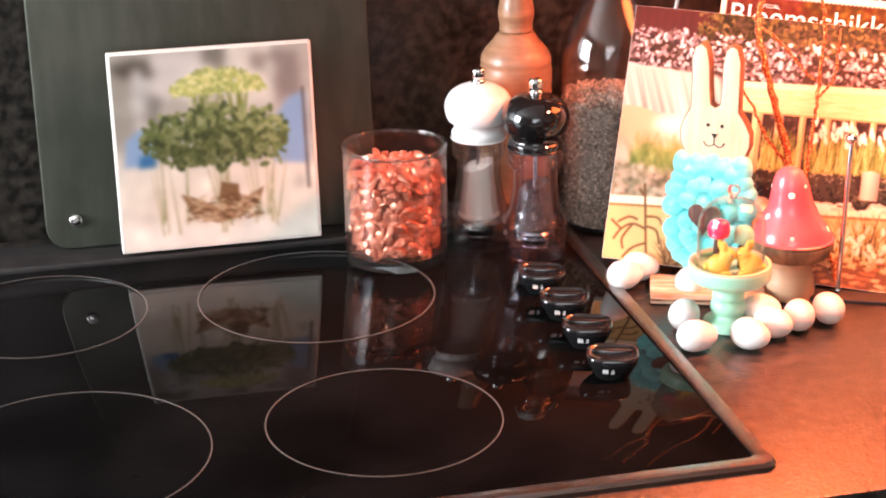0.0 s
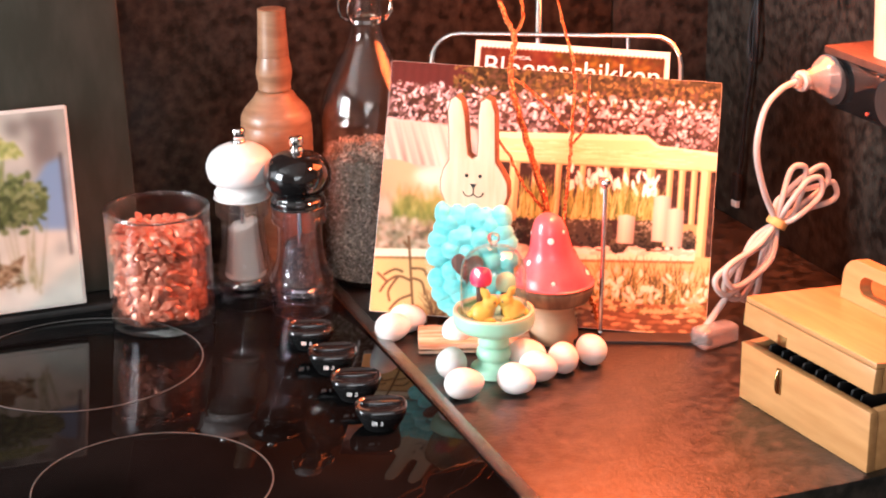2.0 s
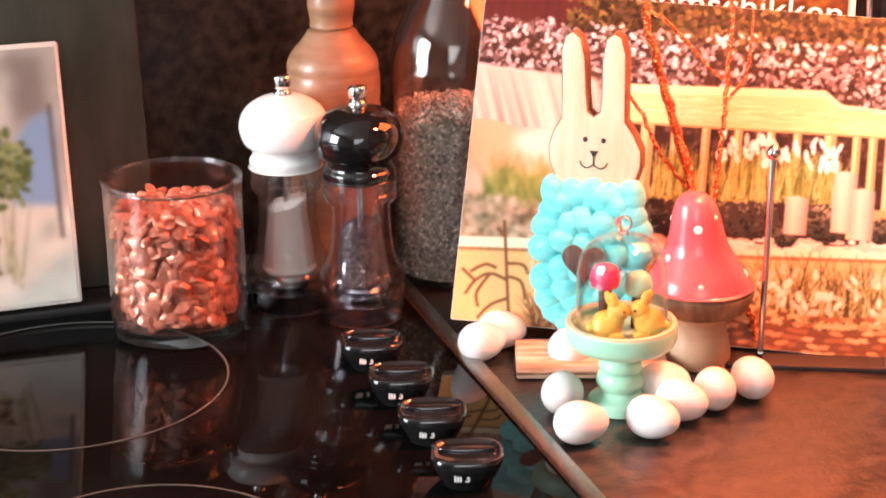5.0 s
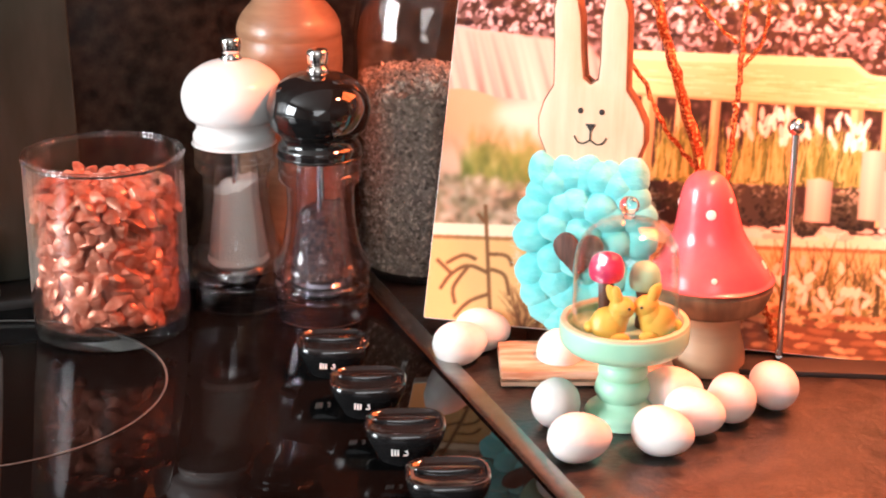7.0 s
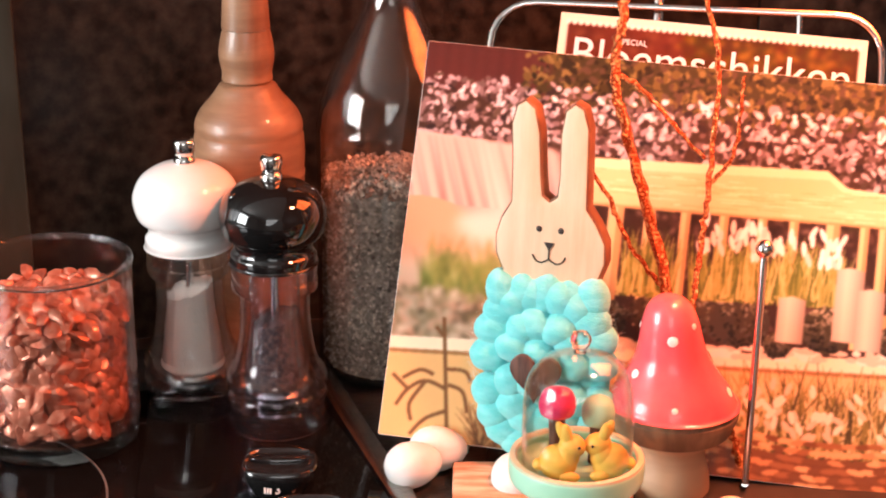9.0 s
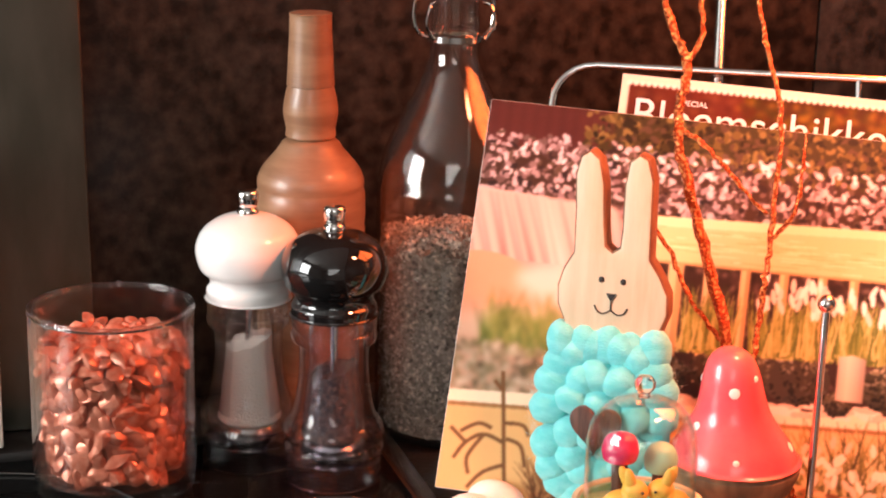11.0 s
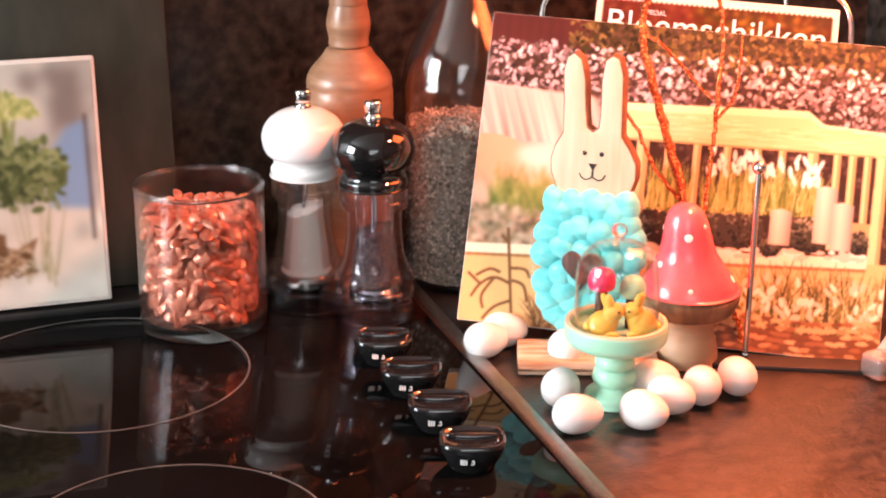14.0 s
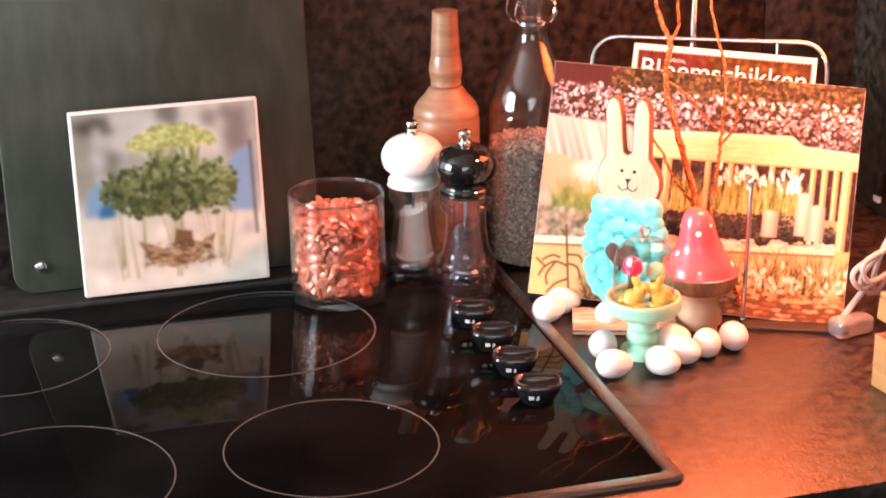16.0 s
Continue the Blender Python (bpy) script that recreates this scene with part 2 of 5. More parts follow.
M = {
    "granite": material("dark speckled granite", (0.008, 0.007, 0.0055), 0.40, second=(0.066, 0.054, 0.041), scale=95, mix=(0.36, 0.84), detail=14, bump=0.2, bump_scale=220, rough_var=0.16),
    "worktop": material("dark worktop stone", (0.012, 0.010, 0.008), 0.36, second=(0.060, 0.046, 0.035), scale=90, mix=(0.40, 0.72), detail=12, bump=0.25, bump_scale=260, rough_var=0.14, specular=0.8),
    "plaster": material("painted plaster", (0.55, 0.54, 0.51), 0.8, second=(0.50, 0.49, 0.46), scale=6, bump=0.1, bump_scale=150),
    "ceiling": material("white ceiling paint", (0.75, 0.74, 0.71), 0.85, second=(0.7, 0.69, 0.66), scale=5, bump=0.05, bump_scale=120),
    "floor": material("brown floor boards", (0.16, 0.10, 0.06), 0.5, second=(0.24, 0.16, 0.10), scale=12, stretch=(1, 8, 1), bump=0.1),
    "cabinet": material("dark cabinet front", (0.05, 0.048, 0.045), 0.45, second=(0.065, 0.062, 0.058), scale=20, bump=0.05),
    "hobglass": material("black ceramic glass", (0.0025, 0.0025, 0.0025), 0.03, second=(0.006, 0.006, 0.006), scale=8, ior=1.15),
    "steel": material("dark brushed steel", (0.26, 0.24, 0.22), 0.26, 1.0, second=(0.34, 0.32, 0.30), scale=60, stretch=(1, 12, 12), bump=0.03),
    "chrome": material("chrome", (0.75, 0.73, 0.71), 0.12, 1.0, second=(0.68, 0.66, 0.64), scale=40),
    "ring": material("printed grey ring", (0.115, 0.11, 0.10), 0.3, second=(0.09, 0.087, 0.08), scale=90),
    "knob": material("black glossy plastic", (0.008, 0.008, 0.008), 0.12, second=(0.013, 0.012, 0.012), scale=30, coat=0.4),
    "mark": material("white printed mark", (0.75, 0.73, 0.70), 0.5, second=(0.68, 0.66, 0.62), scale=60),
    "panel": material("grey satin panel", (0.056, 0.060, 0.044), 0.36, 0.45, second=(0.078, 0.081, 0.062), scale=14, stretch=(3, 1, 1), bump=0.015, bump_scale=300, rough_var=0.05),
    "rubber": material("black rubber", (0.012, 0.011, 0.010), 0.5, second=(0.02, 0.018, 0.016), scale=70, bump=0.05),
    "glass": thin_glass("clear glass", edge=0.8, power=3.2, face=0.04),
    "solidglass": material("solid clear glass", (0.97, 0.98, 0.98), 0.01, transmission=1.0, ior=1.46),
    "jarglass": thin_glass("thick clear jar glass", (0.985, 0.99, 0.985), 0.008, 1.0, 2.8, 0.022, 0.001, 0.10),
    "bottleglass": thin_glass("warm tinted bottle glass", (0.975, 0.94, 0.90), 0.01, 0.9, 2.4, 0.05, 0.003),
    "acrylic": thin_glass("clear acrylic", (0.985, 0.985, 0.99), 0.012, 0.95, 2.5, 0.026, 0.002, 0.16),
    "violet": thin_glass("violet tinted acrylic", (0.955, 0.945, 0.995), 0.012, 1.0, 2.3, 0.028, 0.003, 0.16),
    "stone": material("copper coloured stone", (0.50, 0.140, 0.080), 0.24, 0.35, second=(0.74, 0.29, 0.19), scale=120, spread=0.30, bump=0.18, bump_scale=300),
    "whitelac": material("white lacquer", (0.82, 0.80, 0.77), 0.22, second=(0.78, 0.76, 0.73), scale=20, coat=0.3),
    "blacklac": material("black lacquer", (0.006, 0.006, 0.006), 0.07, second=(0.009, 0.008, 0.008), scale=20, coat=0.5),
    "salt": material("pale pink salt", (0.90, 0.78, 0.68), 0.7, second=(0.92, 0.84, 0.76), scale=500, bump=0.8, bump_scale=700),
    "pepper": material("dark peppercorns", (0.03, 0.02, 0.016), 0.6, second=(0.12, 0.07, 0.05), scale=350, bump=0.9, bump_scale=450),
    "bottlewood": material("brown stained turned wood", (0.25, 0.125, 0.066), 0.40, second=(0.33, 0.175, 0.095), scale=25, stretch=(1, 1, 6), bump=0.06, coat=0.2),
    "seasalt": material("grey coarse salt grain", (0.46, 0.44, 0.41), 0.4, second=(0.76, 0.73, 0.69), scale=300, bump=0.3, spread=0.62, island=True),
    "paper": material("matt white card", (0.80, 0.76, 0.68), 0.55, second=(0.76, 0.72, 0.63), scale=30),
    "pine": material("pale pine wood", (0.66, 0.44, 0.24), 0.5, second=(0.55, 0.34, 0.17), scale=14, stretch=(1.2, 9, 9), mix=(0.35, 0.7), bump=0.05),
    "boxwood": material("varnished light wood", (0.56, 0.29, 0.11), 0.36, second=(0.44, 0.21, 0.07), scale=11, stretch=(9, 1.2, 9), mix=(0.35, 0.72), bump=0.05, coat=0.2),
    "bunnywood": material("pale sanded wood", (0.74, 0.56, 0.38), 0.5, second=(0.64, 0.45, 0.28), scale=22, stretch=(7, 2, 1), mix=(0.35, 0.7), bump=0.05),
    "splitwood": material("split reddish wood", (0.50, 0.22, 0.11), 0.6, second=(0.74, 0.52, 0.36), scale=26, stretch=(1.2, 6, 9), mix=(0.38, 0.66), bump=0.25),
    "burnt": material("brown edged wood", (0.12, 0.05, 0.024), 0.6, second=(0.24, 0.12, 0.06), scale=50, bump=0.08),
    "wool": material("turquoise wool", (0.16, 0.62, 0.61), 0.95, second=(0.23, 0.70, 0.69), scale=90, stretch=(1, 1, 2.5), bump=0.5, bump_scale=500, sheen=0.25, subsurface=0.08),
    "fibre": material("pale fluffy fibre", (0.72, 0.66, 0.52), 0.9, second=(0.50, 0.72, 0.66), scale=60, mix=(0.45, 0.55), sheen=0.8),
    "darkwood": material("dark brown wood", (0.065, 0.030, 0.020), 0.45, second=(0.13, 0.06, 0.04), scale=60, stretch=(6, 1, 1), bump=0.15),
    "ink": material("black ink", (0.02, 0.015, 0.012), 0.6, second=(0.03, 0.022, 0.02), scale=80),
    "cap": material("glossy red pink paint", (0.74, 0.085, 0.105), 0.26, second=(0.82, 0.13, 0.14), scale=30, coat=0.4, bump=0.02),
    "dot": material("white paint dot", (0.82, 0.78, 0.72), 0.4, second=(0.78, 0.73, 0.66), scale=60),
    "bark": material("brown bark edge", (0.12, 0.065, 0.035), 0.7, second=(0.30, 0.17, 0.09), scale=70, stretch=(1, 1, 0.25), bump=0.5),
    "stem": material("turned light wood", (0.52, 0.33, 0.19), 0.5, second=(0.42, 0.25, 0.14), scale=16, stretch=(1, 1, 5), bump=0.05),
    "mint": material("mint green paint", (0.36, 0.66, 0.46), 0.38, second=(0.42, 0.70, 0.51), scale=25, bump=0.06, bump_scale=160, coat=0.15),
    "rim": material("worn wooden rim", (0.62, 0.52, 0.32), 0.5, second=(0.50, 0.56, 0.36), scale=60, bump=0.1),
    "yellow": material("yellow painted clay", (0.88, 0.52, 0.09), 0.5, second=(0.80, 0.44, 0.06), scale=70, bump=0.12),
    "pink": material("bright pink paint", (0.75, 0.04, 0.13), 0.15, second=(0.68, 0.03, 0.1), scale=40, coat=0.5),
    "egg": material("matt white eggshell", (0.80, 0.77, 0.73), 0.55, second=(0.74, 0.71, 0.67), scale=90, bump=0.08, bump_scale=500, subsurface=0.1),
    "twig": material("copper glitter twig", (0.42, 0.07, 0.012), 0.25, 0.7, second=(1.0, 0.50, 0.18), scale=520, mix=(0.50, 0.60), bump=1.0, bump_scale=900),
    "clearpvc": material("milky clear plastic", (0.72, 0.60, 0.54), 0.22, second=(0.80, 0.70, 0.64), scale=40, transmission=0.35, ior=1.4, coat=0.3),
    "plugpvc": thin_glass("clear pinkish plastic", (0.86, 0.76, 0.70), 0.1, 0.7, 1.6, 0.08, 0.22),
    "band": material("yellow rubber band", (0.66, 0.42, 0.14), 0.5, second=(0.58, 0.35, 0.1), scale=80),
    "cable": material("black cable", (0.010, 0.009, 0.009), 0.45, second=(0.016, 0.014, 0.013), scale=60),
    "cream": material("cream plastic", (0.66, 0.58, 0.40), 0.4, second=(0.6, 0.52, 0.36), scale=40),
    "brass": material("aged brass", (0.48, 0.30, 0.12), 0.3, 1.0, second=(0.34, 0.2, 0.08), scale=120),
    "redlight": material("red plastic lens", (0.5, 0.06, 0.03), 0.3, second=(0.45, 0.05, 0.03), scale=60),
}

# ---- the room ----
WALL_Y, WALL_X = 0.61, 0.47


def structure(name, sx, sy, sz, c, mat, label, bevel=0.0):
    ob = link(name, box(sx, sy, sz, None, bevel), M[mat], smooth=bool(bevel))
    ob.location = c
    return tagged(ob, label, name.split("_")[0], kind="structure")


# ceiling, south and west walls are unseen, added to close the room for reflections
structure("floor", 3.62, 3.9, 0.1, (-1.12, -1.2, -0.95), "floor", "brown boarded kitchen floor")
structure("ceiling", 3.62, 3.9, 0.1, (-1.12, -1.2, 1.65), "ceiling", "plain white painted ceiling")
for nm, x0, x1 in (("wall_north", -2.93, 0.3535), ("wall_north_end", 0.355, 0.57)):
    structure(nm, x1 - x0, 0.1, 2.5, ((x0 + x1) / 2, WALL_Y + 0.05, 0.35), "granite", "dark speckled stone splashback wall", 0.001)
structure("wall_east", 0.1, 3.7, 2.5, (WALL_X + 0.05, -1.24, 0.35), "granite", "dark speckled stone side wall")
structure("wall_south", 3.62, 0.1, 2.5, (-1.12, -3.0, 0.35), "plaster", "plain painted wall behind the room")
wall_west = thing("wall_west", Matrix(), "painted wall with a wide window opening", "wall", kind="structure")
for sy, sz, y, z in ((3.6, 1.1, -1.2, -0.35), (3.6, 0.3, -1.2, 1.45), (2.35, 1.1, -1.775, 0.75), (0.05, 1.1, 0.575, 0.75)):
    part("wall_piece", box(0.1, sy, sz, pose(-2.78, y, z)), M["plaster"], wall_west)
window_1 = thing("window_1", pose(-2.78, -0.025, 0.75), "white framed window with clear panes", "window", kind="structure")
for sy, sz, y, z in ((1.15, 0.05, 0, 0.525), (1.15, 0.05, 0, -0.525), (0.05, 1.0, 0.55, 0), (0.05, 1.0, -0.55, 0), (0.04, 1.0, 0, 0)):
    part("window_frame", box(0.06, sy, sz, pose(0, y, z), 0.004), M["whitelac"], window_1)
for y in (-0.27, 0.27):
    pane = part("pane", box(0.006, 0.5, 1.0, pose(0, y, 0)), M["glass"], window_1)
    pane.visible_shadow = False
worktop = link("worktop", box(2.85, 0.665, 0.04, None, 0.003), M["worktop"])
worktop.location = (-0.957, 0.2765, -0.02)
tagged(worktop, "dark speckled stone kitchen worktop with slight sheen", "worktop", kind="structure")
base = structure("base_cabinet", 2.85, 0.6, 0.85, (-0.957, 0.305, -0.467), "cabinet", "dark plain cabinet front below the worktop", 0.002)

# ---- hob ----
HW, HD = 0.663, 0.542
hob = thing("hob", pose(0.003, -0.012, 0), "black ceramic glass hob with steel trim and four knobs", "hob")
part("glass_plate", box(HW - 0.028, HD - 0.03, 0.006, pose(-HW / 2, HD / 2, 0.001), 0.001), M["hobglass"], hob)
b = bmesh.new()
loops = []
for inset, z, rad in ((0.0, 0.0004, 0.012), (0.0, 0.0034, 0.012), (0.0025, 0.0060, 0.010), (0.0120, 0.0062, 0.006), (0.0150, 0.0050, 0.004), (0.0152, 0.0005, 0.004)):
    pts = []
    for cx0, cy0, a0 in ((-HW + inset + rad, inset + rad, 180), (-inset - rad, inset + rad, 270), (-inset - rad, HD - inset - rad, 0), (-HW + inset + rad, HD - inset - rad, 90)):
        for k in range(9):
            a = radians(a0 + 90 * k / 8)
            pts.append(b.verts.new((cx0 + rad * math.cos(a), cy0 + rad * math.sin(a), z)))
    loops.append(pts)
for lo, hi in zip(loops, loops[1:]):
    for k in range(len(lo)):
        j = (k + 1) % len(lo)
        b.faces.new((lo[k], lo[j], hi[j], hi[k]))
part("trim", b, M["steel"], hob, "dark brushed steel trim with rounded corners")


def ring(x, y, r, w=0.00055):
    b = bmesh.new()
    lathe([(r - w, 0.0042), (r - w, 0.0045), (r + w, 0.0045), (r + w, 0.0042)], 128, b, pose(x, y, 0), closed=True)
    bmesh.ops.translate(b, vec=(0.001, 0.011, 0), verts=b.verts)
    part("zone_ring", b, M["ring"], hob, "thin grey printed cooking zone ring")


for x, y, r in ((-0.262, 0.132, 0.09), (-0.27, 0.389, 0.105), (-0.509, 0.405, 0.09), (-0.498, 0.135, 0.105)):
    ring(x, y, r)


def loft(levels, steps=40, power=(2.0, 3.2)):
    """A closed body of rings (height, half width, half depth) that turn from round to squarish."""
    b = bmesh.new()
    rings = []
    for i, (z, ax, ay) in enumerate(levels):
        e = 2 / (power[0] + (power[1] - power[0]) * min(1.0, i / 4))
        if ax < 1e-6:
            rings.append([b.verts.new((0, 0, z))])
            continue
        row = []
        for k in range(steps):
            a = 2 * math.pi * k / steps
            c, q = math.cos(a), math.sin(a)
            row.append(b.verts.new((ax * math.copysign(abs(c) ** e, c), ay * math.copysign(abs(q) ** e, q), z)))
        rings.append(row)
    b.faces.new(rings[0][::-1])
    for lo, hi in zip(rings, rings[1:]):
        for k in range(steps):
            j = (k + 1) % steps
            b.faces.new((lo[k], lo[j], hi[j], hi[k]) if len(hi) > 1 else (lo[k], lo[j], hi[0]))
    return b


for x, y in ((-0.069, 0.348), (-0.067, 0.288), (-0.066, 0.227), (-0.065, 0.165)):
    at = pose(x - 0.003, y + 0.012, 0.0, 0, 0, -17)
    b = loft([(0.004, 0.0145, 0.0140), (0.0065, 0.0152, 0.0147), (0.011, 0.0176, 0.0164), (0.016, 0.0198, 0.0178), (0.0200, 0.0208, 0.0180), (0.0222, 0.0209, 0.0175), (0.0231, 0.0202, 0.0166), (0.0231, 0.0192, 0.0156),
              (0.0218, 0.0182, 0.0146), (0.0208, 0.0140, 0.0110), (0.0204, 0.0060, 0.0050), (0.0203, 0.0, 0.0)])
    bmesh.ops.transform(b, matrix=at, verts=b.verts)
    knob = part("knob", b, M["knob"], hob, "black glossy control knob with a dished top")
    ridge = loft([(0.0200, 0.0166, 0.0030), (0.0222, 0.0164, 0.0029), (0.0230, 0.0158, 0.0023), (0.0232, 0.0140, 0.0010), (0.0232, 0.0, 0.0)], 24)
    bmesh.ops.transform(ridge, matrix=at @ pose(0, 0.0035, 0), verts=ridge.verts)
    part("grip", ridge, M["knob"], knob)
    face = at @ pose(-0.0030, -0.0183, 0.0118, 68, 0, 0)
    lettering("number", "3", 0.0066, face @ pose(0.0012, 0, 0), M["mark"], knob, "white printed number three")
    for k in range(3):
        part("index_mark", box(0.0010, 0.0044, 0.0004, face @ pose(-0.0042 + 0.0015 * k, 0.0023, 0)), M["mark"], knob)

# hinge bar and raised panel behind the hob
hinge = thing("hinge_bar", pose(-0.345, 0.545, 0), "black rubber hinge bar behind the hob", "hinge")
part("bar", box(0.62, 0.056, 0.010, pose(0, -0.008, 0.005), 0.003), M["rubber"], hinge)


def rounded(w, h, r, steps=8, corners=(1, 1, 1, 1)):
    """Outline in x and z, lower left corner at the origin."""
    out = []
    for k, (cx, cz, a0) in enumerate(((r, r, 180), (w - r, r, 270), (w - r, h - r, 0), (r, h - r, 90))):
        if not corners[k]:
            out.append(((0, 0), (w, 0), (w, h), (0, h))[k])
            continue
        for s in range(steps + 1):
            a = radians(a0 + 90 * s / steps)
            out.append((cx + r * math.cos(a), cz + r * math.sin(a)))
    return out


LEAN = -7.6
panel = thing("splash_panel", pose(-0.4955, 0.545, 0.0105, LEAN, 0, 0), "grey satin panel with rounded corners leaning behind the hob", "panel")
part("sheet", plate(rounded(0.3165, 0.42, 0.022), 0.006, 0.0015), M["panel"], panel)
for x in (0.028, 0.29):
    b = lathe(smooth_profile([(0.0, 0.0), (0.0058, 0.0), (0.0062, 0.0015), (0.005, 0.0038), (0.0, 0.0045)], 3), 24, None, pose(x, -0.003, 0.0275, 90, 0, 0))
    part("bolt", b, M["chrome"], panel, "round chrome fixing bolt")


# ---- printed pictures: flat coloured shapes on a flat card ----
class Print:
    """A printed picture: shapes in x and z laid one over the other, softened, and kept as inks on a fine flat grid."""

    CELL = 0.00036

    def __init__(self, width, height, ground):
        self.w, self.h = width, height
        self.nx, self.nz = int(width / self.CELL), int(height / self.CELL)
        self.ink = np.tile(np.array(ground, float), (self.nz, self.nx, 1))

    def poly(self, pts, colour):
        p = np.array(pts, float) / self.CELL
        x0, z0 = np.maximum(np.floor(p.min(0)).astype(int), 0)
        x1, z1 = np.minimum(np.ceil(p.max(0)).astype(int) + 1, (self.nx, self.nz))
        if x1 <= x0 or z1 <= z0:
            return
        gx, gz = np.meshgrid(np.arange(x0, x1) + 0.5, np.arange(z0, z1) + 0.5)
        inside = np.zeros(gx.shape, bool)
        for (ax, az), (bx, bz) in zip(p, np.roll(p, -1, 0)):
            if az != bz:
                inside ^= ((az > gz) != (bz > gz)) & (gx < (bx - ax) * (gz - az) / (bz - az) + ax)
        self.ink[z0:z1, x0:x1][inside] = colour

    def dab(self, x, z, w, h, turn, colour, sides=7):
        c, s = math.cos(turn), math.sin(turn)
        pts = []
        for k in range(sides):
            a = 2 * math.pi * k / sides
            u, v = w * math.cos(a), h * math.sin(a)
            pts.append((x + u * c - v * s, z + u * s + v * c))
        self.poly(pts, colour)

    def blade(self, x, z, length, w, turn, colour):
        dx, dz = math.sin(turn) * length, math.cos(turn) * length
        self.poly([(x - w, z), (x + w, z), (x + dx + w * 0.15, z + dz), (x + dx - w * 0.15, z + dz)], colour)

    def line(self, pts, w, colour):
        run = curve_points([(x, 0, z) for x, z in pts], 5)
        for p0, p1 in zip(run, run[1:]):
            d = (p1 - p0).normalized() * w
            self.poly([(p0.x - d.z, p0.z + d.x), (p0.x + d.z, p0.z - d.x), (p1.x + d.z, p1.z - d.x), (p1.x - d.z, p1.z + d.x)], colour)

    def blur(self, size, x0=0.0, x1=9.0, z0=0.0, z1=9.0):
        """Softens a stretch of the picture as a lens would."""
        i0, i1, j0, j1 = (max(int(v / self.CELL), 0) for v in (z0, z1, x0, x1))
        part_of = self.ink[i0:min(i1, self.nz), j0:min(j1, self.nx)]
        r = max(1, int(3 * size / self.CELL))
        k = np.exp(-0.5 * (np.arange(-r, r + 1) * self.CELL / size) ** 2)
        k /= k.sum()
        for axis in (0, 1):
            pad = [(0, 0)] * 3
            pad[axis] = (r, r)
            wide, total = np.pad(part_of, pad, mode="edge"), 0.0
            for n_, f in enumerate(k):
                total = total + f * np.take(wide, range(n_, n_ + part_of.shape[axis]), axis)
            part_of = total
        self.ink[i0:min(i1, self.nz), j0:min(j1, self.nx)] = part_of

    def finish(self, name, parent, material_, label="", fade=1.0):
        self.blur(0.00045)
        ink = self.ink[::2, ::2]
        nz, nx = ink.shape[:2]
        xs, zs = np.linspace(0, self.w, nx), np.linspace(0, self.h, nz)
        co = np.zeros((nz, nx, 3))
        co[..., 0], co[..., 2] = xs[None, :], zs[:, None]
        idx = np.arange(nz * nx).reshape(nz, nx)
        faces = np.stack([idx[:-1, :-1], idx[:-1, 1:], idx[1:, 1:], idx[1:, :-1]], -1).reshape(-1, 4)
        me = bpy.data.meshes.new(name)
        me.from_pydata(co.reshape(-1, 3).tolist(), [], faces.tolist())
        tint = np.ones((nz * nx, 4))
        tint[:, :3] = (fade * np.clip(ink, 0, 1) ** 1.95).reshape(-1, 3)
        me.color_attributes.new("ink", "FLOAT_COLOR", "POINT").data.foreach_set("color", tint.ravel())
        me.materials.append(material_)
        ob = new(name, me)
        ob.parent = parent
        ob["label"] = label
        return ob


def print_material(name, rough):
    mat = material(name, (0.5, 0.5, 0.5), rough, specular=0.25, scale=60, bump=0.02, bump_scale=40)
    node = mat.node_tree.nodes.new("ShaderNodeAttribute")
    node.attribute_name = "ink"
    mat.node_tree.links.new(node.outputs["Color"], mat.node_tree.nodes["Principled BSDF"].inputs["Base Color"])
    return mat


rng = random.Random(5)

# photo tile with a planted bowl, leaning on the panel
TW = 0.188
tile = thing("photo_tile", pose(-0.428, 0.513, 0.0125, LEAN, 0, 0), "square glass photo tile of a green plant bowl", "photo tile")
part("glass_body", plate(rounded(TW, TW, 0.002), 0.008, 0.001), M["paper"], tile)
IW = TW - 0.006
P = Print(IW, IW, (0.62, 0.60, 0.55))
for u0, v0, u1, v1, c in ((0.0, 0.55, 0.1, 0.98, (0.52, 0.50, 0.45)), (0.03, 0.88, 0.20, 0.97, (0.26, 0.24, 0.21)), (0.10, 0.60, 0.15, 0.93, (0.70, 0.69, 0.66)), (0.17, 0.62, 0.24, 0.80, (0.40, 0.39, 0.36)), (0.20, 0.78, 0.46, 0.99, (0.72, 0.70, 0.66)),
                          (0.46, 0.90, 0.58, 1.0, (0.40, 0.38, 0.34)), (0.58, 0.70, 0.80, 1.0, (0.76, 0.74, 0.68)), (0.70, 0.88, 0.78, 0.97, (0.52, 0.48, 0.44)), (0.82, 0.70, 0.95, 0.97, (0.46, 0.42, 0.39)), (0.25, 0.45, 0.8, 0.62, (0.60, 0.62, 0.60)),
                          (0.0, 0.0, 1.0, 0.43, (0.78, 0.75, 0.68)), (0.0, 0.0, 1.0, 0.12, (0.83, 0.81, 0.75))):
    P.poly([(IW * u0, IW * v0), (IW * u1, IW * v0), (IW * u1, IW * v1), (IW * u0, IW * v1)], c)
for k in range(500):
    u, v = rng.random(), rng.random()
    g = rng.uniform(0.86, 1.12)
    i, j = min(int(v * P.nz), P.nz - 1), min(int(u * P.nx), P.nx - 1)
    P.dab(u * IW, v * IW, rng.uniform(0.002, 0.008), rng.uniform(0.002, 0.005), rng.uniform(0, 3), tuple(P.ink[i, j] * g), 9)
P.blur(0.0035)
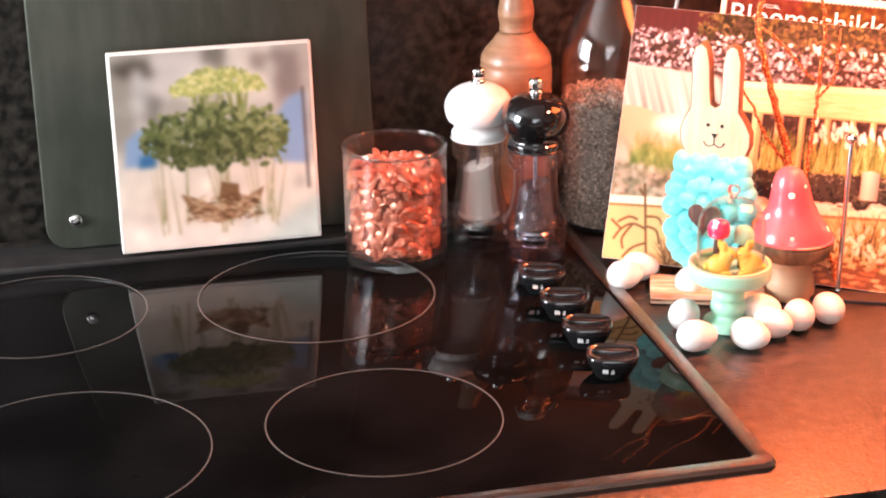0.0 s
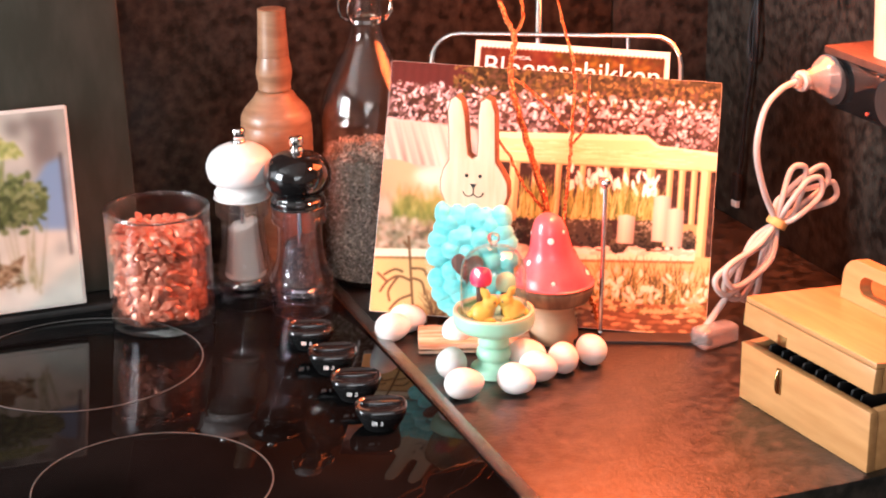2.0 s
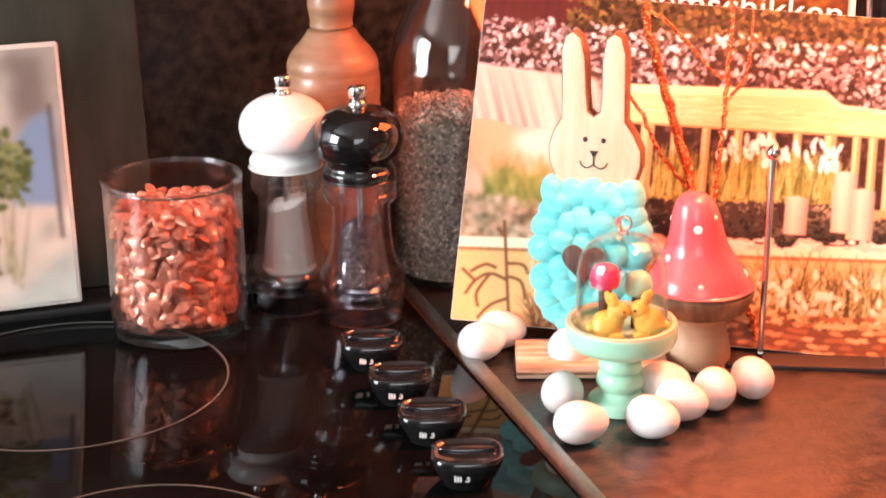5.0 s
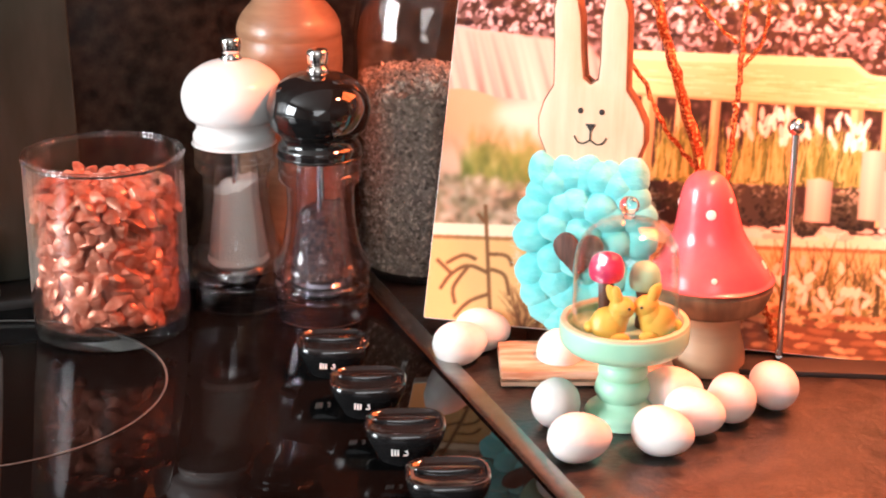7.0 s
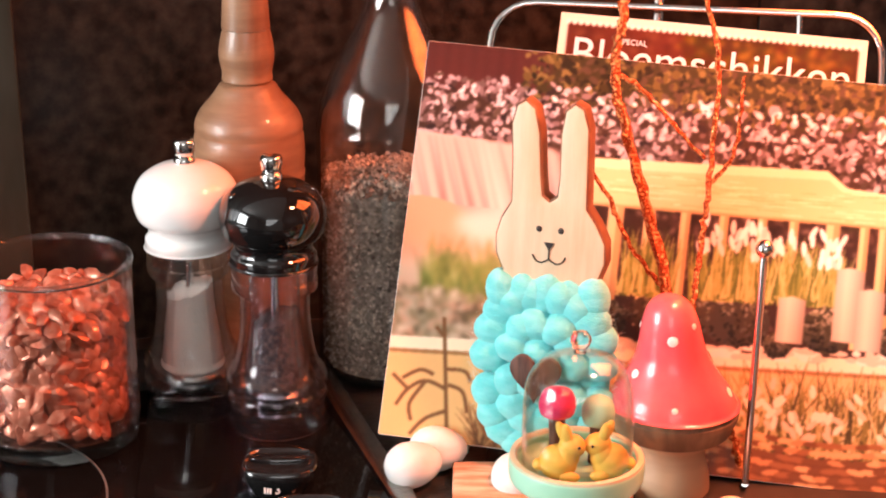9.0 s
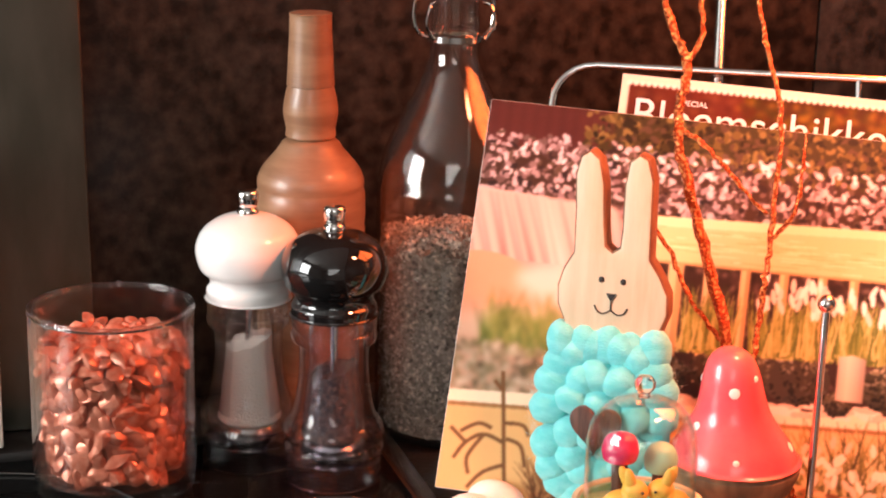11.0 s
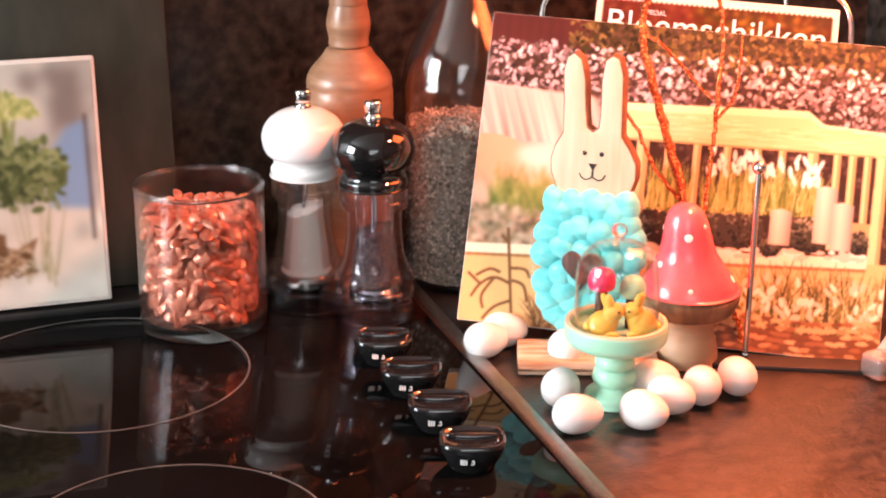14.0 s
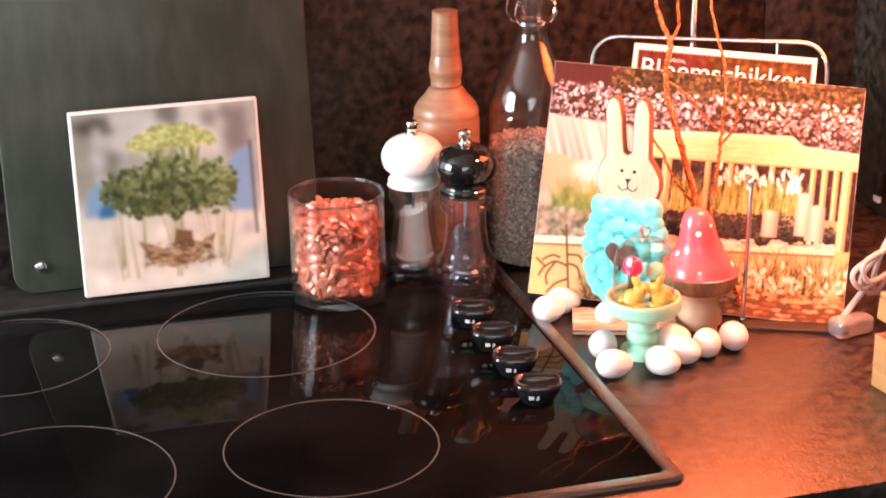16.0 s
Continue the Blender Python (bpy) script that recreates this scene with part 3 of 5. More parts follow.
for pts in ([(0.03, 0.43), (0.18, 0.43), (0.20, 0.58), (0.12, 0.62), (0.05, 0.57)], [(0.79, 0.40), (0.97, 0.38), (0.97, 0.76), (0.88, 0.73), (0.80, 0.62)]):
    P.poly([(IW * u, IW * v) for u, v in pts], (0.46, 0.56, 0.68))
P.poly([(IW * 0.10, IW * 0.42), (IW * 0.19, IW * 0.42), (IW * 0.20, IW * 0.50), (IW * 0.11, IW * 0.48)], (0.20, 0.36, 0.52))
P.blur(0.0018)
P.poly([(IW * 0.955, IW * 0.25), (IW * 0.970, IW * 0.25), (IW * 0.965, IW * 0.78), (IW * 0.950, IW * 0.78)], (0.34, 0.30, 0.28))
for k in range(26):
    u = rng.choice([rng.uniform(0.2, 0.36), rng.uniform(0.5, 0.56), rng.uniform(0.66, 0.84)])
    P.blade(IW * u, IW * rng.uniform(0.04, 0.14), IW * 0.38, 0.0008, rng.gauss(0, 0.10), rng.choice([(0.50, 0.48, 0.30), (0.40, 0.40, 0.24), (0.60, 0.56, 0.40)]))
for k in range(40):
    P.blade(IW * rng.uniform(0.38, 0.66), IW * 0.66, IW * 0.17, 0.0011, (rng.random() - 0.5) * 0.5, rng.choice([(0.30, 0.34, 0.12), (0.74, 0.72, 0.56), (0.42, 0.44, 0.20)]))
P.blur(0.0008)
P.poly([(IW * u, IW * v) for u, v in ((0.30, 0.27), (0.36, 0.15), (0.48, 0.105), (0.60, 0.13), (0.70, 0.20), (0.73, 0.28), (0.62, 0.22), (0.46, 0.20), (0.36, 0.25))], (0.46, 0.35, 0.25))
P.poly([(IW * u, IW * v) for u, v in ((0.49, 0.21), (0.60, 0.22), (0.60, 0.30), (0.51, 0.32))], (0.40, 0.30, 0.20))
for k in range(160):
    P.dab(IW * rng.uniform(0.33, 0.70), IW * rng.uniform(0.12, 0.25), rng.uniform(0.002, 0.006), 0.0009, rng.uniform(-0.7, 0.3), rng.choice([(0.30, 0.22, 0.14), (0.56, 0.44, 0.32), (0.66, 0.58, 0.45)]))
for k in range(760):
    a, r = rng.uniform(0, 6.28), math.sqrt(rng.random())
    u, v = 0.50 + 0.37 * r * math.cos(a), 0.56 + 0.13 * r * math.sin(a) + rng.gauss(0, 0.028)
    shade = 0.75 + 1.3 * max(0.0, v - 0.50) + 0.5 * max(0.0, u - 0.5)
    c = rng.choice([(0.30, 0.33, 0.19), (0.36, 0.40, 0.22), (0.43, 0.46, 0.27), (0.24, 0.27, 0.16), (0.50, 0.52, 0.33)])
    P.dab(IW * u, IW * v, rng.uniform(0.0022, 0.0062), rng.uniform(0.0016, 0.0034), rng.uniform(0, 3.1), tuple(min(1, q * shade) for q in c))
for k in range(420):
    a, r = rng.uniform(0, 6.28), math.sqrt(rng.random())
    u, v = 0.53 + 0.24 * r * math.cos(a), 0.84 + 0.060 * r * math.sin(a) - 0.04 * (r * math.cos(a)) ** 2
    P.dab(IW * u, IW * v, rng.uniform(0.0018, 0.0046), 0.0019, rng.uniform(0, 3.1), rng.choice([(0.70, 0.70, 0.40), (0.60, 0.62, 0.32), (0.80, 0.78, 0.52), (0.52, 0.55, 0.30)]))
P.blur(0.0011)
ob = P.finish("picture", tile, print_material("glossy photo print", 0.25), "printed photograph of a leafy plant in a bowl", 1.05)
ob.location = (0.003, -0.0043, 0.003)

# ---- jar of copper stones ----
jar = thing("glass_jar", pose(-0.178, 0.459, 0.0042), "clear straight glass jar standing on the hob", "jar")
R, JH = 0.0482, 0.110
part("jar_wall", lathe(smooth_profile([(R - 0.001, 0.012), (R, 0.016), (R, 0.06), (R, JH - 0.002), (R - 0.0006, JH), (R - 0.0016, JH), (R - 0.0024, JH - 0.002), (R - 0.0026, 0.06), (R - 0.0026, 0.0125)], 3), 72, closed=True), M["jarglass"], jar)
part("jar_base", lathe([(0.0, 0.0), (R - 0.004, 0.0), (R - 0.0012, 0.002), (R - 0.001, 0.0118), (R - 0.004, 0.0122), (0.0, 0.0112)], 64), M["jarglass"], jar, "thick clear glass base")
lip = [(R - 0.0012 + 0.0016 * math.cos(a), JH + 0.0016 * math.sin(a)) for a in (2 * math.pi * k / 10 for k in range(10))]
part("rim", lathe(lip, 72, closed=True), M["solidglass"], jar, "rounded glass rim")
pebbles = []
for k in range(7):
    b = bmesh.new()
    bmesh.ops.create_icosphere(b, subdivisions=2, radius=1.0)
    s = Vector((rng.uniform(0.95, 1.3), rng.uniform(0.75, 1.0), rng.uniform(0.42, 0.62)))
    cuts = [(Vector((rng.gauss(0, 1), rng.gauss(0, 1), rng.gauss(0, 1))).normalized(), rng.uniform(0.48, 0.78)) for _ in range(10)]
    for v in b.verts:
        for nrm, lim in cuts:
            d = v.co.dot(nrm)
            if d > lim:
                v.co -= nrm * (d - lim)
        v.co = Vector((v.co.x * s.x, v.co.y * s.y, v.co.z * s.z)) * 0.0074
    me = bpy.data.meshes.new("stone")
    b.to_mesh(me)
    b.free()
    for p in me.polygons:
        p.use_smooth = True
    me.set_sharp_from_angle(angle=radians(24))
    me.materials.append(M["stone"])
    pebbles.append(me)
filling = thing("stone_filling", pose(-0.178, 0.459, 0.0168), "copper coloured chipped decorative stones filling the jar", "stones")
spots = []
z = 0.0045
while z < 0.082:
    heap = 0.0383 if z < 0.064 else 0.0383 * math.sqrt(max(0.0, 1 - ((z - 0.064) / 0.026) ** 2)) + 0.004
    for rr, full in ((heap, True), (heap - 0.0095, z > 0.052), (heap - 0.019, z > 0.060), (heap - 0.028, z > 0.064)):
        if rr < 0.002 or not full:
            continue
        count = max(1, int(2 * math.pi * rr / 0.0088))
        off = rng.uniform(0, 6)
        for k in range(count):
            a = off + 2 * math.pi * (k + rng.uniform(-0.25, 0.25)) / count
            spots.append((rr + rng.uniform(-0.0014, 0.0004), a, z + rng.uniform(-0.002, 0.002)))
    z += 0.0060
for r, a, z in spots:
    ob = new("stone", rng.choice(pebbles))
    ob.parent = filling
    lie = 0.0 if z < 0.060 else min(1.0, (z - 0.060) / 0.02)
    flat = Euler((0, 0, rng.uniform(0, 6.28))).to_matrix()
    tilt = Euler((rng.gauss(0, 0.32), radians(90) * (1 - lie) + rng.gauss(0, 0.32), 0)).to_matrix()
    out_ = Euler((0, 0, a)).to_matrix()
    f = rng.uniform(0.8, 1.12)
    ob.matrix_local = Matrix.Translation((r * math.cos(a), r * math.sin(a), z)) @ (out_ @ tilt @ flat).to_4x4() @ Matrix.Scale(f, 4)
core = part("stone", lathe([(0.0, 0.0), (0.0350, 0.0), (0.0350, 0.056), (0.025, 0.067), (0.0, 0.072)], 24), M["stone"], filling)

# ---- salt and pepper mills ----
def mill(x, y, lac, clear, fill, fill_top, label, tall):
    ob = thing("mill", pose(x, y, 0.0042), label, "mill", "salt and pepper mills")
    body = smooth_profile([(0.0276, 0.0150), (0.0298, 0.0175), (0.0302, 0.0215), (0.0286, 0.0240)], 3) + smooth_profile([(0.0280, 0.0246), (0.0300, 0.0270), (0.0303, 0.0320), (0.0290, 0.0360), (0.0262, 0.0400), (0.0236, 0.0480), (0.0217, 0.0600), (0.0208, 0.0720), (0.0210, 0.0830), (0.0220, 0.0870)], 4) \
        + smooth_profile([(0.0250, 0.0882), (0.0258, 0.0905), (0.0256, 0.0945)], 3) + smooth_profile([(0.0246, 0.0955), (0.0254, 0.0975), (0.0254, 0.1035)], 3)
    part("body", lathe(body + [(0.012, 0.1036), (0.0150, 0.092), (0.0150, 0.070), (0.0172, 0.052), (0.0190, 0.036), (0.0190, 0.026), (0.0200, 0.0150)], 56, closed=True), M[clear], ob, "clear acrylic mill body")
    skirt = smooth_profile([(0.0288, 0.0), (0.0294, 0.002), (0.0288, 0.0146)], 3)
    part("skirt", lathe(skirt + [(0.0266, 0.0148), (0.0270, 0.0)], 56, closed=True), M[clear], ob, "clear acrylic base skirt")
    b = bmesh.new()
    cone = smooth_profile([(0.0, 0.0265), (0.0182, 0.0265), (0.0182, 0.036), (0.0164, 0.052), (0.0142, 0.068), (0.0140, fill_top), (0.0128, fill_top + 0.0016), (0.0, fill_top + 0.003)], 4)
    lathe(cone, 40, b)
    for v in b.verts:
        if v.co.z > fill_top - 0.004:
            v.co.z += 0.32 * v.co.x + 0.0022 * noise.noise(v.co * 240)
        else:
            v.co += v.co.normalized() * 0.0005 * noise.noise(v.co * 420)
    part("contents", b, M[fill], ob)
    part("grinder", lathe([(0.0, 0.012), (0.013, 0.012), (0.0145, 0.016), (0.0185, 0.018), (0.0185, 0.0225), (0.0165, 0.0250), (0.0, 0.0258)], 32), M["chrome"], ob, "metal grinder")
    part("spindle", tube([(0, 0, 0.024), (0, 0, 0.122)], 0.0024, sides=12), M["chrome"], ob)
    part("head", lathe(smooth_profile([(0.0, 0.104), (0.0245, 0.104), (0.0254, 0.1055), (0.0254, 0.1100), (0.0238, 0.1125), (0.0232, 0.1150), (0.0246, 0.1185), (0.0290, 0.1225), (0.0316, 0.1310), (0.0312, 0.1385), (0.0268, 0.1470), (0.0180, 0.1532), (0.008, 0.1562), (0.0, 0.1565)], 5), 56), M[lac], ob)
    part("top_nut", lathe(smooth_profile([(0.0, 0.155), (0.0062, 0.1555), (0.0062, 0.159), (0.0050, 0.1600), (0.0060, 0.162), (0.0066, 0.1675), (0.0052, 0.1705), (0.0, 0.171)], 3), 28), M["chrome"], ob, "chrome top nut")
    ob.scale = (1.0, 1.0, tall)
    return ob


mill(-0.093, 0.479, "whitelac", "acrylic", "salt", 0.076, "salt mill with white ball head and clear acrylic body", 1.005)
mill(-0.0495, 0.4385, "blacklac", "violet", "pepper", 0.066, "pepper mill with glossy black head and clear violet body", 0.992)

# ---- bottles behind the mills ----
wb = thing("turned_bottle", pose(-0.044, 0.525, 0), "brown turned wooden bottle shaped mill by the wall", "bottle")
part("bottle_body", lathe(smooth_profile([(0.0, 0.0), (0.034, 0.0), (0.036, 0.004), (0.0355, 0.05), (0.0350, 0.12), (0.0358, 0.136)], 4) + smooth_profile([(0.0350, 0.1375), (0.0358, 0.145), (0.0354, 0.159)], 2)
      + smooth_profile([(0.0345, 0.161), (0.0347, 0.167), (0.0310, 0.175), (0.0220, 0.185), (0.0160, 0.192), (0.0, 0.1925)], 3), 56), M["bottlewood"], wb)
part("neck", lathe(smooth_profile([(0.0, 0.1926), (0.0150, 0.1926), (0.0160, 0.199), (0.0178, 0.209), (0.0165, 0.219), (0.0148, 0.225)], 3) + smooth_profile([(0.0155, 0.2255), (0.0150, 0.2330), (0.0138, 0.257), (0.0135, 0.267), (0.0128, 0.2695), (0.0, 0.270)], 3), 48), M["bottlewood"], wb, "turned wooden bottle neck")
wb.scale = (0.97, 0.97, 1.02)

gb = thing("swing_top_bottle", pose(0.0465, 0.516, 0), "clear glass swing top bottle half filled with coarse salt", "bottle")
prof = [(0.044, 0.0), (0.0475, 0.004), (0.048, 0.02), (0.048, 0.150), (0.0475, 0.166), (0.0435, 0.186), (0.0350, 0.205), (0.0240, 0.226), (0.0165, 0.243), (0.0150, 0.256), (0.0150, 0.285), (0.0158, 0.290), (0.0158, 0.297), (0.013, 0.299)]
outer = smooth_profile(prof, 4)
inner = [(max(r - 0.003, 0.001), max(h, 0.004)) for r, h in reversed(outer)]
part("bottle_wall", lathe([(0.0, 0.0)] + outer + inner + [(0.0, 0.004)], 64), M["bottleglass"], gb)
part("stopper", lathe(smooth_profile([(0.0, 0.292), (0.011, 0.293), (0.0165, 0.300), (0.0175, 0.307), (0.013, 0.314), (0.0, 0.317)], 4), 32), M["whitelac"], gb, "white porcelain stopper")
b = bmesh.new()
lathe([(0.0162, 0.2578), (0.0185, 0.257), (0.0185, 0.2606), (0.0162, 0.260)], 40, b, closed=True)
part("collar", b, M["chrome"], gb, "wire collar")
for s in (-1, 1):
    loop = curve_points([(0.0185 * s, 0, 0.259), (0.0245 * s, 0.002, 0.264), (0.0262 * s, 0.003, 0.276), (0.0225 * s, 0.002, 0.292), (0.018 * s, 0, 0.303)], 6)
    part("bail_wire", tube(loop, 0.0013, sides=8), M["chrome"], gb)
    loop = curve_points([(0.017 * s, -0.010, 0.2585), (0.0222 * s, -0.012, 0.268), (0.0200 * s, -0.011, 0.279), (0.0165 * s, -0.006, 0.281)], 6)
    part("bail_wire", tube(loop, 0.0012, sides=8), M["chrome"], gb)
b = bmesh.new()
lathe([(0.0, 0.0055), (0.0435, 0.0055), (0.0435, 0.126), (0.0, 0.128)], 40, b)
grain = [Vector((-1, -1, -1)), Vector((1, 1, -1)), Vector((1, -1, 1)), Vector((-1, 1, 1))]
for k in range(4300):
    if k < 3300:
        a, h, r = rng.uniform(2.2, 6.6), rng.uniform(0.007, 0.130), 0.0438
    else:
        a, h, r = rng.uniform(0, 6.28), 0.129 + rng.uniform(0, 0.004), 0.0438 * math.sqrt(rng.random())
        h += 0.004 * (1 - r / 0.044)
    c = Vector((r * math.cos(a), r * math.sin(a), h))
    q = Euler((rng.uniform(0, 6), rng.uniform(0, 6), rng.uniform(0, 6))).to_matrix()
    vs = [b.verts.new(c + q @ (g * rng.uniform(0.0008, 0.0017))) for g in grain]
    for i, j, l in ((0, 1, 2), (0, 3, 1), (0, 2, 3), (1, 3, 2)):
        b.faces.new((vs[i], vs[j], vs[l]))
ob = link("salt_filling", b, M["seasalt"], None, "", smooth=False)
ob.location = (0.0465, 0.516, 0)
tagged(ob, "coarse grey salt grains filling the bottle", "salt", kind="stuff")

# ---- cookbook stand with a garden picture and a magazine ----
PYAW, PLEAN, PW, PH = -25.0, -27.0, 0.3075, 0.2365
STAND = pose(-0.0055, 0.3680, 0.0) @ pose(0, 0, 0, 0, 0, PYAW) @ pose(0, 0, 0, PLEAN, 0, 0)
CARD = STAND @ pose(-0.002, 0, 0.0192, 0, 3.7, 0)
card = thing("garden_picture", CARD, "large glossy card with a photo of a garden bench", "picture card")
part("card", plate(rounded(PW, PH, 0.001), 0.004, 0.0004), M["paper"], card)
W, H = PW - 0.0006, PH - 0.0006
P = Print(W, H, (0.20, 0.13, 0.09))
R4 = lambda x0, z0, x1, z1: [(x0, z0), (x1, z0), (x1, z1), (x0, z1)]
P.poly(R4(0, 0.208, 0.075, H), (0.28, 0.13, 0.11))
for k in range(9):
    P.poly(R4(0.004 + k * 0.008, 0.21, 0.0052 + k * 0.008, H), (0.20, 0.09, 0.07))
P.poly(R4(0.075, 0.205, W, H), (0.20, 0.16, 0.08))
P.blur(0.002)
for k in range(900):
    x, z = rng.uniform(0.06, W), rng.uniform(0.204, H)
    P.dab(x, z, rng.uniform(0.0014, 0.004), rng.uniform(0.001, 0.0024), rng.uniform(0, 3.1), rng.choice([(0.20, 0.16, 0.07), (0.34, 0.27, 0.12), (0.12, 0.09, 0.04), (0.44, 0.36, 0.18), (0.28, 0.20, 0.14)]))
for k in range(4200):
    x, z = rng.uniform(0, W), rng.uniform(0.10, 0.214 + 0.004 * math.sin(k))
    lit = 0.68 + 0.40 * min(1.0, max(0.0, (z - 0.165) / 0.04)) + 0.10 * noise.noise(Vector((x * 30, z * 30, 0)))
    c = rng.choice([(0.60, 0.50, 0.50), (0.46, 0.36, 0.35), (0.78, 0.70, 0.70), (0.24, 0.16, 0.14), (0.14, 0.09, 0.08), (0.36, 0.27, 0.25), (0.86, 0.80, 0.80), (0.30, 0.23, 0.18), (0.70, 0.60, 0.61), (0.56, 0.47, 0.47)])
    P.dab(x, z, rng.uniform(0.0014, 0.0036), rng.uniform(0.0010, 0.0021), rng.uniform(0, 3.1), tuple(min(1.0, q * lit) for q in c))
# the shade behind the bench, then the bench
P.poly([(0.09, 0.06), (W, 0.075), (W, 0.158), (0.09, 0.155)], (0.17, 0.11, 0.085))
for k in range(700):
    P.dab(rng.uniform(0.095, W), rng.uniform(0.085, 0.156), rng.uniform(0.001, 0.0034), 0.0014, rng.uniform(0, 3), rng.choice([(0.30, 0.21, 0.18), (0.11, 0.07, 0.05), (0.18, 0.15, 0.08), (0.40, 0.31, 0.27), (0.22, 0.15, 0.12)]))
P.blur(0.0009, 0.09, W, 0.06, 0.157)
PINE, PINE2, PINE3 = (0.86, 0.72, 0.50), (0.70, 0.54, 0.34), (0.92, 0.82, 0.62)
for x, w in ((0.118, 0.009), (0.139, 0.006), (0.160, 0.0055), (0.182, 0.0055), (0.204, 0.0055), (0.222, 0.0055), (0.243, 0.008), (0.262, 0.0055), (0.273, 0.0055), (0.284, 0.0055)):
    P.poly(R4(x, 0.080, x + w, 0.158), PINE2)
    P.poly(R4(x, 0.080, x + w * 0.55, 0.158), PINE)
P.poly(R4(0.272, 0.092, 0.296, 0.102), PINE2)
P.poly([(0.2915, 0.05), (0.3005, 0.05), (0.3020, 0.168), (0.2930, 0.168)], PINE)
P.poly([(0.2975, 0.05), (0.3005, 0.05), (0.3020, 0.168), (0.2990, 0.168)], PINE2)
P.poly([(0.092, 0.147), (W, 0.152), (W, 0.1695), (0.253, 0.1725), (0.241, 0.1815), (0.092, 0.1745)], PINE)
P.poly([(0.092, 0.1685), (0.242, 0.1765), (0.250, 0.1705), (W, 0.1665), (W, 0.1700), (0.253, 0.1728), (0.241, 0.1818), (0.092, 0.1748)], PINE3)
P.poly([(0.092, 0.147), (W, 0.152), (W, 0.1535), (0.092, 0.1487)], PINE2)
for k in range(140):
    x = rng.uniform(0.095, W - 0.01)
    P.dab(x, rng.uniform(0.152, 0.170), rng.uniform(0.003, 0.012), 0.0004, 0.03, rng.choice([PINE3, (0.80, 0.64, 0.42), PINE]), 8)
# a pale throw with folds
P.poly([(0.0, 0.140), (0.058, 0.127), (0.090, 0.140), (0.093, 0.165), (0.082, 0.178), (0.0, 0.181)], (0.80, 0.66, 0.60))
for k in range(26):
    x = -0.012 + k * 0.0038
    lean, wide = 0.016 + rng.uniform(-0.003, 0.003), rng.uniform(0.0006, 0.0018)
    P.poly([(x, 0.179), (x + wide * 0.6, 0.179), (x + lean + wide, 0.136 - lean * 0.2), (x + lean - wide, 0.136 - lean * 0.2)], rng.choice([(0.66, 0.50, 0.46), (0.88, 0.77, 0.72), (0.60, 0.45, 0.41), (0.84, 0.71, 0.66)]))
P.blur(0.0010, 0.0, 0.094, 0.122, 0.180)
# a cushion and soft planting
P.poly([(0.0, 0.055), (0.098, 0.058), (0.098, 0.128), (0.058, 0.129), (0.0, 0.140)], (0.72, 0.55, 0.44))
P.dab(0.015, 0.126, 0.030, 0.016, -0.15, (0.82, 0.58, 0.44), 20)
P.dab(0.060, 0.126, 0.030, 0.011, -0.1, (0.86, 0.76, 0.70), 20)
P.dab(0.030, 0.100, 0.034, 0.012, 0.1, (0.70, 0.62, 0.52), 20)
P.blur(0.003, 0.0, 0.098, 0.056, 0.139)
for k in range(190):
    P.blade(rng.uniform(0.014, 0.068), rng.uniform(0.082, 0.098), rng.uniform(0.012, 0.028), 0.0011, rng.uniform(-0.5, 0.5), rng.choice([(0.36, 0.42, 0.16), (0.46, 0.48, 0.22), (0.28, 0.33, 0.13), (0.58, 0.60, 0.34)]))
for k in range(360):
    P.dab(rng.uniform(0.0, 0.095), rng.uniform(0.058, 0.088), rng.uniform(0.001, 0.004), 0.0016, rng.uniform(0, 3), rng.choice([(0.52, 0.46, 0.34), (0.40, 0.36, 0.24), (0.76, 0.68, 0.58), (0.30, 0.26, 0.18), (0.62, 0.56, 0.46)]))
P.blur(0.0014, 0.0, 0.098, 0.056, 0.128)
# seat board and front, rising to the right
P.poly([(0.0, 0.0), (W, 0.0), (W, 0.073), (0.0, 0.056)], (0.82, 0.64, 0.40))
P.poly([(0.0, 0.050), (0.292, 0.068), (0.292, 0.077), (0.0, 0.058)], (0.92, 0.84, 0.70))
P.poly([(0.0, 0.0485), (0.292, 0.0660), (0.292, 0.0685), (0.0, 0.0508)], (0.55, 0.38, 0.22))
for k in range(120):
    x = rng.uniform(0.1, 0.29)
    P.dab(x, 0.060 + x * 0.058 + rng.uniform(-0.003, 0.003), rng.uniform(0.002, 0.007), 0.0018, 0, rng.choice([(0.90, 0.85, 0.78), (0.80, 0.70, 0.60)]), 9)
# moss balls, pots and candles
for x, z, rx, rz, c in ((0.150, 0.088, 0.014, 0.011, (0.19, 0.15, 0.11)), (0.172, 0.090, 0.013, 0.012, (0.22, 0.18, 0.13)), (0.197, 0.089, 0.020, 0.015, (0.20, 0.17, 0.13)), (0.222, 0.078, 0.008, 0.0075, (0.20, 0.17, 0.10)), (0.124, 0.083, 0.012, 0.010, (0.17, 0.13, 0.10)), (0.285, 0.087, 0.007, 0.009, (0.22, 0.19, 0.15))):
    P.dab(x, z, rx, rz, 0, c, 22)
    for k in range(110):
        a, q = rng.uniform(0, 6.28), math.sqrt(rng.random())
        up = 0.75 + 0.5 * q * math.sin(a)
        P.dab(x + rx * q * math.cos(a), z + rz * q * math.sin(a), 0.0017, 0.0009, rng.uniform(0, 3), tuple(up * g for g in rng.choice([(0.34, 0.31, 0.22), (0.14, 0.12, 0.08), (0.46, 0.43, 0.36), (0.26, 0.22, 0.15)])), 6)
